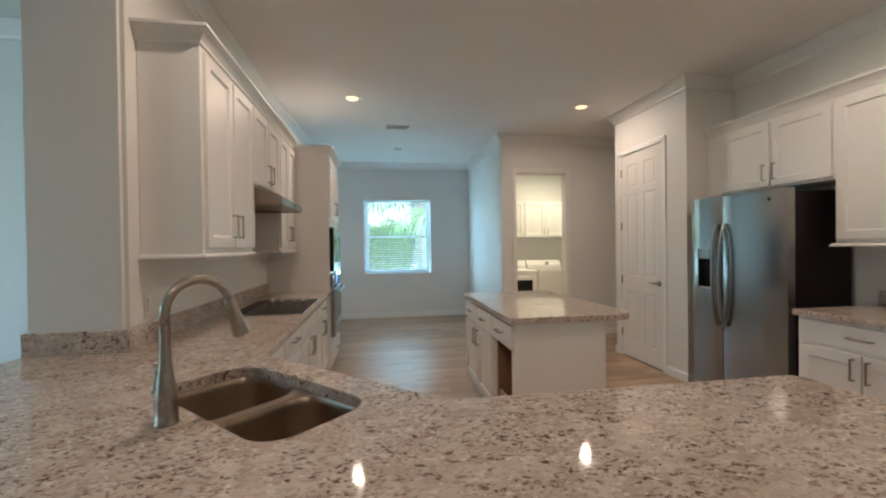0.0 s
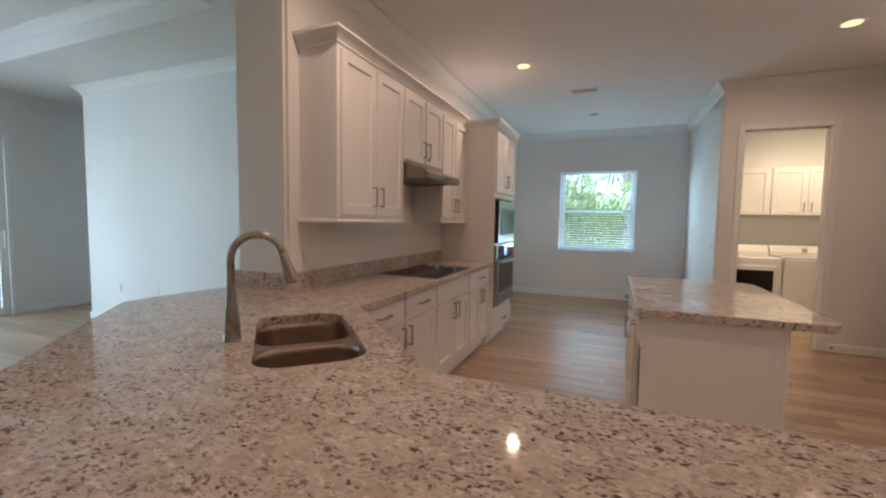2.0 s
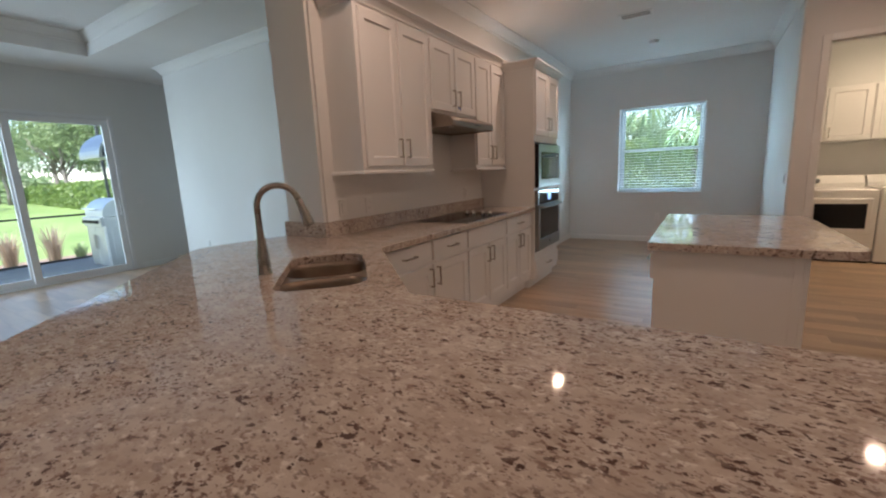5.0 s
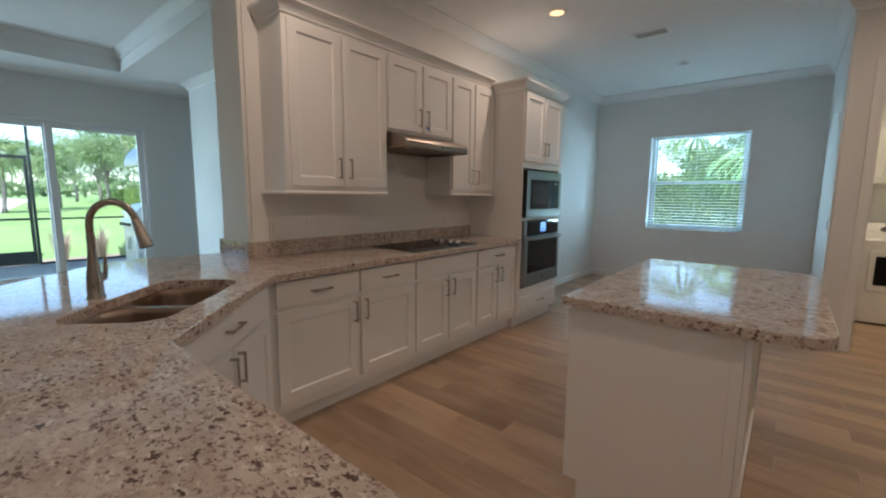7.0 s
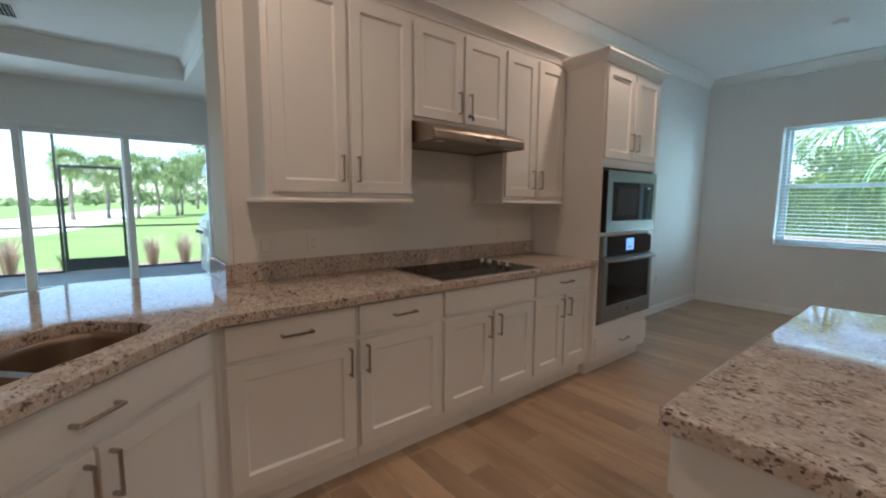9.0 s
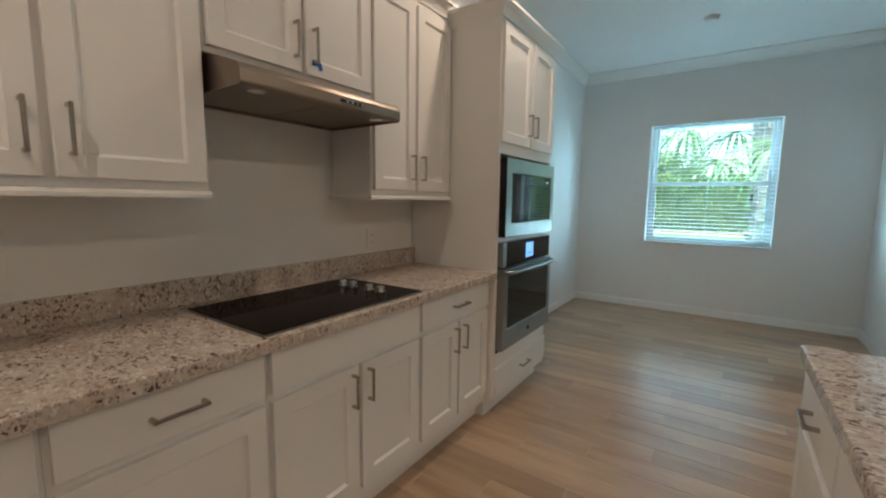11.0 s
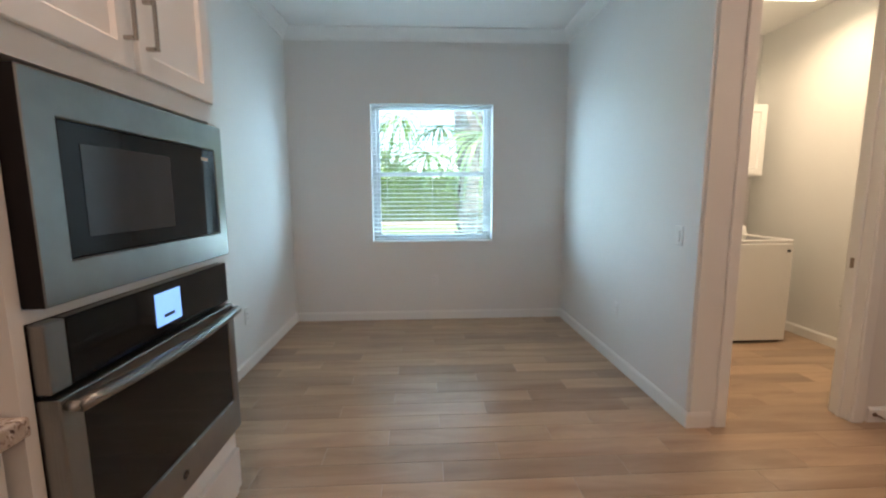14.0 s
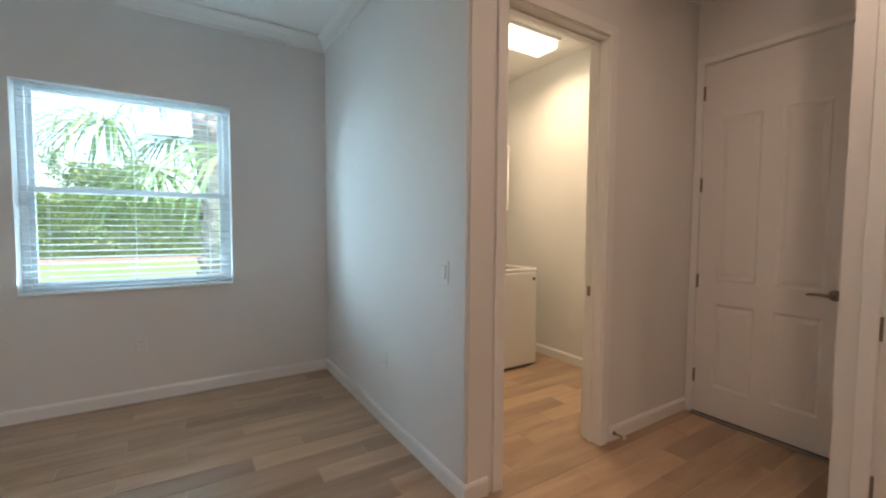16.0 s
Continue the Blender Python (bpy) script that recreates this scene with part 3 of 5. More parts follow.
part("tip", cyl(bmesh.new(), (0, -0.072, 0), 0.008, 0.014, "y", 12), PLASTIC, ds, "white rubber tip")

# nook window: single hung, with a raised-slat blind
win = tagged(thing("window_1", pose(0, NY, 0), "white vinyl single-hung window with bluish daylight", "window"), kind="structure")
fy0, fy1 = 0.115, 0.175
MR = 1.552
for d in ((WX0, WX0 + 0.045, fy0, fy1, WZ0, WZ1), (WX1 - 0.045, WX1, fy0, fy1, WZ0, WZ1), (WX0 + 0.045, WX1 - 0.045, fy0, fy1, WZ0, WZ0 + 0.045), (WX0 + 0.045, WX1 - 0.045, fy0, fy1, WZ1 - 0.014, WZ1)):
    part("window_frame", boxes(d, bev=0.004), VINYL, win)
for z0, z1, y, rail in ((WZ0 + 0.046, MR + 0.02, fy0 + 0.004, 0.034), (MR - 0.02, WZ1 - 0.015, fy0 + 0.03, 0.016)):
    bm = boxes((WX0 + 0.046, WX0 + 0.078, y, y + 0.024, z0, z1), (WX1 - 0.078, WX1 - 0.046, y, y + 0.024, z0, z1), (WX0 + 0.078, WX1 - 0.078, y, y + 0.024, z0, z0 + 0.034), (WX0 + 0.078, WX1 - 0.078, y, y + 0.024, z1 - rail, z1), bev=0.003)
    sash = part("sash", bm, VINYL, win)
    pane = part("pane", boxes((WX0 + 0.076, WX1 - 0.076, y + 0.010, y + 0.014, z0 + 0.032, z1 - rail + 0.002)), GLASS, sash)
    pane.visible_shadow = False
part("window_sill", boxes((WX0 - 0.0, WX1 + 0.0, -0.018, 0.114, WZ0 - 0.001, WZ0 + 0.018), bev=0.005), TRIM, win, "white marble-look window sill")
blind = thing("window_blind", pose(0.414, NY + 0.07, 0), "white faux-wood horizontal blind lowered with slats open", "blind")
bw = (WX1 - WX0) / 2 - 0.012
part("headrail", boxes((-bw, bw, -0.02, 0.02, WZ1 - 0.026, WZ1 - 0.003), bev=0.003), SLATM, blind)
part("bottom_rail", boxes((-bw, bw, -0.025, 0.025, WZ0 + 0.024, WZ0 + 0.040), bev=0.003), SLATM, blind)
sl = bmesh.new()
arc = [(a, b + a * math.tan(radians(7))) for a, b in ((-0.025, -0.0018), (-0.0125, 0.0), (0.0, 0.0006), (0.0125, 0.0), (0.025, -0.0018))]
prism(sl, [(a, b) for a, b in arc] + [(a, b - 0.0014) for a, b in reversed(arc)], -bw, bw, "x")
slat = part("slat", sl, SLATM, blind)
slat.location.z = WZ0 + 0.075
step = (WZ1 - 0.05 - WZ0 - 0.075) / 29
for k in range(1, 30):
    s2 = new("slat", slat.data)
    s2.parent, s2.location = blind, (0, 0, WZ0 + 0.075 + step * k)
for x in (-bw + 0.14, 0.0, bw - 0.14):
    for y in (-0.026, 0.026):
        part("ladder_cord", tube(bmesh.new(), [(x, y, WZ0 + 0.03), (x, y, WZ1 - 0.02)], 0.0011, 5), SLATM, blind)
part("tilt_wand", tube(bmesh.new(), [(-bw + 0.06, -0.034, WZ1 - 0.03), (-bw + 0.062, -0.036, WZ1 - 0.75)], 0.004, 8), SLATM, blind, "thin clear tilt wand")

# sliding glass doors of the living room
slider = tagged(thing("door_4", pose(SX, 0, 0), "white framed sliding glass doors to the patio", "sliding door"), kind="structure")
for d in ((-0.11, 0.012, SY1 - 0.05, SY1, 0.001, SZ), (-0.11, 0.012, SY0, SY0 + 0.05, 0.001, SZ), (-0.11, 0.012, SY0 + 0.05, SY1 - 0.05, SZ - 0.05, SZ), (-0.12, 0.02, SY0 + 0.05, SY1 - 0.05, 0.001, 0.022)):
    part("door_frame", boxes(d, bev=0.004), VINYL, slider)
pw = (SY1 - SY0 - 0.1) / 4
for k in range(4):
    y0, y1 = SY0 + 0.05 + pw * k - (0.03 if k else 0), SY0 + 0.05 + pw * (k + 1) + (0.03 if k < 3 else 0)
    xx = -0.05 if k % 2 else -0.095
    z0, z1 = 0.024, SZ - 0.052
    bm = boxes((xx, xx + 0.036, y0, y0 + 0.085, z0, z1), (xx, xx + 0.036, y1 - 0.085, y1, z0, z1), (xx, xx + 0.036, y0 + 0.085, y1 - 0.085, z0, z0 + 0.09), (xx, xx + 0.036, y0 + 0.085, y1 - 0.085, z1 - 0.085, z1), bev=0.004)
    panel = part("sliding_panel", bm, VINYL, slider)
    pane = part("pane", boxes((xx + 0.015, xx + 0.021, y0 + 0.083, y1 - 0.083, z0 + 0.088, z1 - 0.083)), GLASS, panel)
    pane.visible_shadow = False
    if k == 3:
        hb = tube(bmesh.new(), [(xx + 0.036, y1 - 0.035, 0.90), (xx + 0.07, y1 - 0.035, 0.93), (xx + 0.07, y1 - 0.035, 1.10), (xx + 0.036, y1 - 0.035, 1.13)], 0.009, 8)
        part("pull_handle", hb, VINYL, panel, "white pull handle", True)


# ---- cabinets ----
def shaker(parent, name, x0, x1, z0, z1, y=0.0, rail=0.062):
    """A shaker front in one piece: a flat frame round a recessed panel, its face 20 mm before the cabinet's frame at local y."""
    bm = bmesh.new()
    f, e = y - 0.020, 0.0018
    rings = []
    for inset, yy in ((0.0, y - 0.001), (0.0, f + e), (e, f), (rail, f), (rail + 0.001, f + 0.0015), (rail + 0.008, f + 0.0105), (rail + 0.009, f + 0.011)):
        rings.append([bm.verts.new((x, yy, z)) for x, z in ((x0 + inset, z0 + inset), (x1 - inset, z0 + inset), (x1 - inset, z1 - inset), (x0 + inset, z1 - inset))])
    for a, b in zip(rings, rings[1:]):
        for k in range(4):
            bm.faces.new((a[k], a[(k + 1) % 4], b[(k + 1) % 4], b[k]))
    bm.faces.new(rings[-1])
    bm.faces.new(rings[0][::-1])
    return part(name, bm, CAB, parent)


def slab_front(parent, name, x0, x1, z0, z1, y=0.0):
    bm = box(bmesh.new(), x0, x1, y - 0.020, y - 0.001, z0, z1, 0.0025, 2)
    return part(name, bm, CAB, parent)


def front_handle(door, x, z, upright, y=-0.020, length=0.135):
    hold = bmesh.new()
    h, r = length / 2, 0.005
    if upright:
        box(hold, x - r, x + r, y - 0.034, y - 0.024, z - h, z + h, 0.0018)
        for s in (-1, 1):
            box(hold, x - r, x + r, y - 0.0245, y + 0.001, z + s * (h - 0.006) - r, z + s * (h - 0.006) + r)
    else:
        box(hold, x - h, x + h, y - 0.034, y - 0.024, z - r, z + r, 0.0018)
        for s in (-1, 1):
            box(hold, x + s * (h - 0.006) - r, x + s * (h - 0.006) + r, y - 0.0245, y + 0.001, z - r, z + r)
    part("handle", hold, NICKEL, door, "brushed nickel bar pull")


CT = 0.874
TOE = 0.105


def base_body(parent, w, d, toe_d=0.06, h=CT):
    bm = prism(bmesh.new(), [(0, TOE), (0, h), (d, h), (d, 0.001), (toe_d, 0.001), (toe_d, TOE)], 0.0005, w - 0.0005, "x")
    return part("body", bm, CAB, parent)


def base_cabinet(m, w, d, fronts, label, group="kitchen base cabinets"):
    """fronts: (kind, x0, x1, z0, z1, handle x or None, handle z, upright)."""
    cab = thing("base_cabinet", m, label, "cabinet", group)
    base_body(cab, w, d)
    for kind, x0, x1, z0, z1, hx, hz, up in fronts:
        ob = slab_front(cab, "drawer", x0, x1, z0, z1) if kind == "drawer" else shaker(cab, "door", x0, x1, z0, z1)
        if hx is not None:
            front_handle(ob, hx, hz, up)
    return cab


FX = -0.523
BD = FX - LW - 0.004
ZD0, ZD1, ZR0, ZR1 = 0.715, 0.855, 0.165, 0.690


def left_run(y0, y1, kind):
    w = y1 - y0
    g = 0.012
    if kind == "one_right":
        fr = [("drawer", g, w - g, ZD0, ZD1, w / 2, 0.785, False), ("door", g, w - g, ZR0, ZR1, w - g - 0.032, 0.60, True)]
        lab = "white shaker base cabinet with one drawer over one door"
    elif kind == "one_left":
        fr = [("drawer", g, w - g, ZD0, ZD1, w / 2, 0.785, False), ("door", g, w - g, ZR0, ZR1, g + 0.032, 0.60, True)]
        lab = "white shaker base cabinet with one drawer over one door"
    else:
        c = w / 2
        fr = [("drawer", g, w - g, ZD0, ZD1, c if kind == "drawer_two" else None, 0.785, False), ("door", g, c - 0.009, ZR0, ZR1, c - 0.042, 0.60, True), ("door", c + 0.009, w - g, ZR0, ZR1, c + 0.042, 0.60, True)]
        lab = "white shaker base cabinet with two doors beneath the cooktop" if kind == "two" else "white shaker base cabinet with one drawer over two doors"
    base_cabinet(pose(FX, y0, 0, 0, 0, 90), w, BD, fr, lab)


left_run(2.075, 2.640, "one_right")
left_run(2.640, 3.152, "one_left")
left_run(3.152, 3.925, "two")
left_run(3.925, 4.590, "drawer_two")

# the diagonal sink base and the peninsula body
D = math.sqrt(0.5)
s0 = (0.185, 1.345)
sw = math.hypot(-0.523 - s0[0], 2.060 - s0[1])
sink_base = thing("sink_base_cabinet", pose(s0[0], s0[1], 0, 0, 0, 135), "white shaker corner sink cabinet with false drawer over two doors", "cabinet", "kitchen base cabinets")
part("body", prism(bmesh.new(), [(0.0, 0.0), (sw, 0.0), (sw - 0.03, 0.03), (0.03, 0.03)], TOE, CT, "z"), CAB, sink_base)
part("toe_kick", prism(bmesh.new(), [(0.05, 0.06), (sw - 0.05, 0.06), (sw - 0.06, 0.075), (0.06, 0.075)], 0.001, TOE, "z"), CAB, sink_base)
a0, a1 = 0.055, sw - 0.055
f = slab_front(sink_base, "drawer", a0, a1, ZD0, ZD1)
front_handle(f, (a0 + a1) / 2, 0.785, False)
f = shaker(sink_base, "door", a0, (a0 + a1) / 2 - 0.006, ZR0, ZR1)
front_handle(f, (a0 + a1) / 2 - 0.036, 0.60, True)
f = shaker(sink_base, "door", (a0 + a1) / 2 + 0.006, a1, ZR0, ZR1)
front_handle(f, (a0 + a1) / 2 + 0.036, 0.60, True)

fill = prism(bmesh.new(), [(FX, 2.0745), (FX, 2.056), (FX - 0.05, 2.062), (FX - 0.05, 2.0745)], TOE, CT, "z")
fill = prism(fill, [(FX - 0.06, 2.0745), (FX - 0.06, 2.03), (FX - 0.08, 2.03), (FX - 0.08, 2.0745)], 0.001, TOE, "z")
fill.transform(sink_base.matrix_world.inverted())
part("filler", fill, CAB, sink_base)
pen = thing("peninsula_cabinet", pose(0.9, 0.9, 0), "white panelled peninsula base under the granite", "cabinet", "kitchen base cabinets")
pb = prism(bmesh.new(), [(0.22 - 0.9, 1.34 - 0.9), (1.425 - 0.9, 1.34 - 0.9), (1.425 - 0.9, 0.55 - 0.9), (0.05 - 0.9, 0.55 - 0.9), (-1.20 - 0.9, 1.72 - 0.9), (-1.20 - 0.9, 2.10 - 0.9), (-1.04 - 0.9, 2.10 - 0.9), (-1.0 - 0.9, 1.78 - 0.9), (0.12 - 0.9, 0.66 - 0.9), (1.37 - 0.9, 0.66 - 0.9), (1.37 - 0.9, 1.30 - 0.9), (0.24 - 0.9, 1.30 - 0.9)], 0.001, CT, "z")
part("body", pb, CAB, pen)


def shaker_doors_top(parent, y, x0, x1, z0, z1, hz):
    c = (x0 + x1) / 2
    for p, q, hx in ((x0, c - 0.011, c - 0.044), (c + 0.011, x1, c + 0.044)):
        f = shaker(parent, "door", p, q, z0, z1, y, 0.058)
        front_handle(f, hx, hz, True, y - 0.020)


def upper_cabinet(m, w, d, z0, z1, fronts, hz, label, group="kitchen wall cabinets"):
    cab = thing("wall_cabinet", m, label, "cabinet", group)
    part("body", box(bmesh.new(), 0.0005, w - 0.0005, 0, d, z0, z1, 0.0015), CAB, cab)
    shaker_doors_top(cab, 0.0, fronts[0], fronts[1], fronts[2], fronts[3], hz)
    return cab


UX = -0.812
UD = UX - LW - 0.002
UZ0, UZ1 = 1.352, 2.375
U = [(2.345, 3.155), (3.155, 3.918), (3.918, 4.590)]
upper_cabinet(pose(UX, U[0][0], 0, 0, 0, 90), U[0][1] - U[0][0], UD, UZ0, UZ1, (0.028, U[0][1] - U[0][0] - 0.012, 1.378, 2.345), 1.50, "white shaker wall cabinet with two tall doors")
c2 = upper_cabinet(pose(UX, U[1][0], 0, 0, 0, 90), U[1][1] - U[1][0], UD, 1.80, UZ1, (0.012, U[1][1] - U[1][0] - 0.012, 1.822, 2.345), 1.935, "short white shaker wall cabinet above the range hood")
upper_cabinet(pose(UX, U[2][0], 0, 0, 0, 90), U[2][1] - U[2][0], UD, UZ0, UZ1, (0.012, U[2][1] - U[2][0] - 0.012, 1.378, 2.345), 1.50, "white shaker wall cabinet with two narrow doors")

CABCROWN = [(0.0, 0.0), (0.010, 0.0), (0.012, 0.012), (0.030, 0.040), (0.050, 0.058), (0.056, 0.060), (0.056, 0.076), (0.0, 0.076)]
RAILP = [(0.0, 0.0), (0.014, 0.0), (0.020, -0.008), (0.024, -0.010), (0.024, -0.022), (0.0, -0.022)]


def moulding(name, profile, path, z, label):
    tagged(mesh_ob(name, sweep(bmesh.new(), [(o, z + h) for o, h in profile], path), CAB), label, "moulding")


moulding("cabinet_crown", CABCROWN, [(LW + 0.002, U[0][0]), (UX, U[0][0]), (UX, 4.588)], UZ1 + 0.001, "white cabinet crown along the wall cabinets")
moulding("light_rail", RAILP, [(LW + 0.002, U[0][0]), (UX, U[0][0]), (UX, U[0][1] - 0.001)], UZ0 - 0.001, "white light rail under a wall cabinet")
moulding("light_rail", RAILP, [(LW + 0.002, U[2][0] + 0.001), (UX, U[2][0] + 0.001), (UX, 4.588)], UZ0 - 0.001, "white light rail under a wall cabinet")


def ring_frame(x0, x1, z0, z1, left, right, low, high, y0, y1, e=0.003):
    """A flat frame in one piece round an opening, with an eased front edge, looking towards -y."""
    bm = bmesh.new()
    outer = lambda i, y: [bm.verts.new((x, y, z)) for x, z in ((x0 + i, z0 + i), (x1 - i, z0 + i), (x1 - i, z1 - i), (x0 + i, z1 - i))]
    inner = lambda i, y: [bm.verts.new((x, y, z)) for x, z in ((x0 + left - i, z0 + low - i), (x1 - right + i, z0 + low - i), (x1 - right + i, z1 - high + i), (x0 + left - i, z1 - high + i))]
    loops = [outer(0, y1), outer(0, y0 + e), outer(e, y0), inner(e, y0), inner(0, y0 + e), inner(0, y1)]
    for a, b in zip(loops, loops[1:] + loops[:1]):
        for k in range(4):
            bm.faces.new((a[k], a[(k + 1) % 4], b[(k + 1) % 4], b[k]))
    return bm


# tall oven cabinet with microwave and wall oven
TXF, TY_0, TY_1, TZT = -0.470, 4.590, 5.420, 2.335
tw = TY_1 - TY_0
tall = thing("tall_oven_cabinet", pose(TXF, TY_0, 0, 0, 0, 90), "tall white cabinet housing the ovens", "cabinet", "kitchen base cabinets")
td = TXF - LW - 0.003
for p0 in (0, tw - 0.028):
    part("side_panel", prism(bmesh.new(), [(0, TOE), (0, TZT), (td, TZT), (td, 0.001), (0.06, 0.001), (0.06, TOE)], p0, p0 + 0.028, "x"), CAB, tall)
for piece, d in (("upper_box", (0, td, 1.60, TZT)), ("lower_box", (0, td, TOE, 0.40)), ("shelf", (0, td - 0.02, 1.085, 1.115)), ("back_panel", (td - 0.02, td, 0.40, 1.60)), ("toe_kick", (0.06, td, 0.001, TOE))):
    part(piece, boxes((0.028, tw - 0.028, *d)), CAB, tall)
shaker_doors_top(tall, 0.0, 0.014, tw - 0.014, 1.665, 2.315, 1.80)
f = slab_front(tall, "drawer", 0.014, tw - 0.014, 0.150, 0.315)
front_handle(f, tw / 2, 0.235, False)
moulding("cabinet_crown", CABCROWN, [(LW + 0.002, TY_0), (TXF, TY_0), (TXF, TY_1), (LW + 0.002, TY_1)], TZT + 0.001, "white crown round the tall cabinet")

mw = thing("microwave_oven", pose(TXF - 0.001, TY_0, 0, 0, 0, 90), "stainless built-in microwave with black glass door", "microwave")
m0, m1 = 0.032, tw - 0.032
part("case", boxes((m0 + 0.01, m1 - 0.01, 0.001, 0.40, 1.117, 1.565)), BLACK, mw)
zt, zb = 1.578, 1.116
bm = ring_frame(m0, m1, zb, zt, 0.075, 0.055, 0.085, 0.085, -0.045, 0)
part("trim_frame", bm, STEEL, mw, "brushed stainless trim frame")
part("side", boxes((m0 - 0.001, m0 + 0.0, -0.043, 0, zb, zt)), BLACK, mw)
door = part("door", box(bmesh.new(), m0 + 0.077, m1 - 0.057, -0.041, -0.002, zb + 0.087, zt - 0.087, 0.002), BLACKGLASS, mw, "black glass door")
part("viewing_window", boxes((m0 + 0.13, m0 + 0.45, -0.0425, -0.0412, zb + 0.13, zt - 0.13)), DARKGLASS, door, "grey viewing window")
part("keypad", boxes((m1 - 0.14, m1 - 0.10, -0.0425, -0.0412, zt - 0.125, zt - 0.115)), PLASTIC, door)

ov = thing("wall_oven", pose(TXF - 0.001, TY_0, 0, 0, 0, 90), "stainless single wall oven with lit blue display", "oven")
part("case", boxes((m0 + 0.01, m1 - 0.01, 0.001, 0.50, 0.402, 1.083)), BLACK, ov)
zb, zt = 0.425, 1.083
part("control_panel", box(bmesh.new(), m0 + 0.055, m1 - 0.002, -0.030, 0, 0.935, zt, 0.003), BLACKGLASS, ov, "black glass control panel")
part("panel_end", box(bmesh.new(), m0, m0 + 0.053, -0.032, 0, 0.935, zt, 0.003), STEEL, ov, "brushed stainless end cap")
part("display", boxes((m0 + 0.34, m0 + 0.46, -0.0315, -0.0305, 0.965, 1.06)), SCREENBLUE, ov, "lit blue touch display")
part("display_text", boxes((m0 + 0.375, m0 + 0.425, -0.0322, -0.0316, 0.985, 0.995)), SCREENTXT, ov)
bm = ring_frame(m0, m1, zb, 0.925, 0.058, 0.045, 0.125, 0.040, -0.045, 0)
door = part("door", bm, STEEL, ov, "brushed stainless oven door")
part("glass", box(bmesh.new(), m0 + 0.059, m1 - 0.046, -0.041, -0.002, zb + 0.126, 0.884, 0.0015), BLACKGLASS, door, "dark oven glass")
hb = bmesh.new()
hp = [(m0 + 0.02 + (m1 - m0 - 0.04) * k / 14, -0.070 - 0.025 * math.sin(math.pi * k / 14), 0.905) for k in range(15)]
tube(hb, hp, 0.015, 12)
for k in (0, 14):
    tube(hb, [(hp[k][0], -0.044, 0.905), hp[k]], 0.012, 10)
part("handle", hb, STEEL, door, "curved stainless bar handle", True)
part("badge", cyl(bmesh.new(), ((m0 + m1) / 2, -0.046, zb + 0.06), 0.014, 0.002, "y", 18), DARKGLASS, door, "round badge")

# range hood
hood = thing("range_hood", pose(LW, 3.168, 0), "under-cabinet stainless range hood", "range hood")
hl = 0.742
nose = [(0.458 + 0.014 * math.cos(a), 1.690 + 0.014 * math.sin(a)) for a in (math.radians(q) for q in range(0, -91, -15))]
skin = [(0.003, 1.677), (0.003, 1.797), (0.283, 1.797), (0.300, 1.793), (0.448, 1.746), (0.464, 1.735), (0.472, 1.722)] + nose + [(0.452, 1.677), (0.446, 1.694), (0.02, 1.694), (0.02, 1.677)]
part("canopy", prism(bmesh.new(), skin, 0.003, hl - 0.003, "y"), HOODSTEEL, hood, "brushed stainless canopy with a rolled front edge")
cheek = [(0.003, 1.674), (0.003, 1.798), (0.284, 1.798), (0.301, 1.794), (0.449, 1.747), (0.465, 1.736), (0.473, 1.722)] + [(x + 0.001, z - 0.001) for x, z in nose]
for y0 in (0.0, hl - 0.003):
    part("side", prism(bmesh.new(), cheek, y0, y0 + 0.0029, "y"), HOODSTEEL, hood, "flat stainless end plate")
part("filter", boxes((0.03, 0.375, 0.015, hl / 2 - 0.002, 1.684, 1.6935), (0.03, 0.375, hl / 2 + 0.002, hl - 0.015, 1.684, 1.6935), bev=0.003), HOODSTEEL, hood, "grey mesh grease filters")
part("lamp_rail", boxes((0.378, 0.445, 0.008, hl - 0.008, 1.682, 1.6935), bev=0.002), HOODSTEEL, hood)
for y in (0.09, hl - 0.09):
    lamp = part("hood_lamp", cyl(bmesh.new(), (0.412, y, 1.680), 0.030, 0.006, "z", 24), CHROME, hood, "chrome lamp ring")
    part("lens", cyl(bmesh.new(), (0.412, y, 1.6775), 0.021, 0.004, "z", 20), PLASTIC, lamp, "frosted lamp lens")
part("switch_plate", box(bmesh.new(), 0.4725, 0.4740, 0.395, 0.515, 1.698, 1.710, 0.0005), BLACK, hood, "narrow black switch plate")
for k in range(5):
    part("button", cyl(bmesh.new(), (0.475, 0.405 + 0.025 * k, 1.704), 0.005 if k else 0.007, 0.004, "x", 12), CHROME if k else BLACK, hood, "small push button")
tape = bmesh.new()
prism(tape, [(3.5704, 1.8605), (3.5747, 1.8850), (3.6172, 1.8792), (3.6236, 1.8519), (3.6078, 1.8461), (3.5992, 1.8634)], UX - 0.0 + 0.0215, UX + 0.0225, "x")
solid("tape", tape, BLUETAPE, "torn scrap of blue painter's tape stuck on a cabinet door", "tape")

# ---- worktops, sink, faucet, cooktop ----
ZT0, ZT1 = 0.875, 0.914


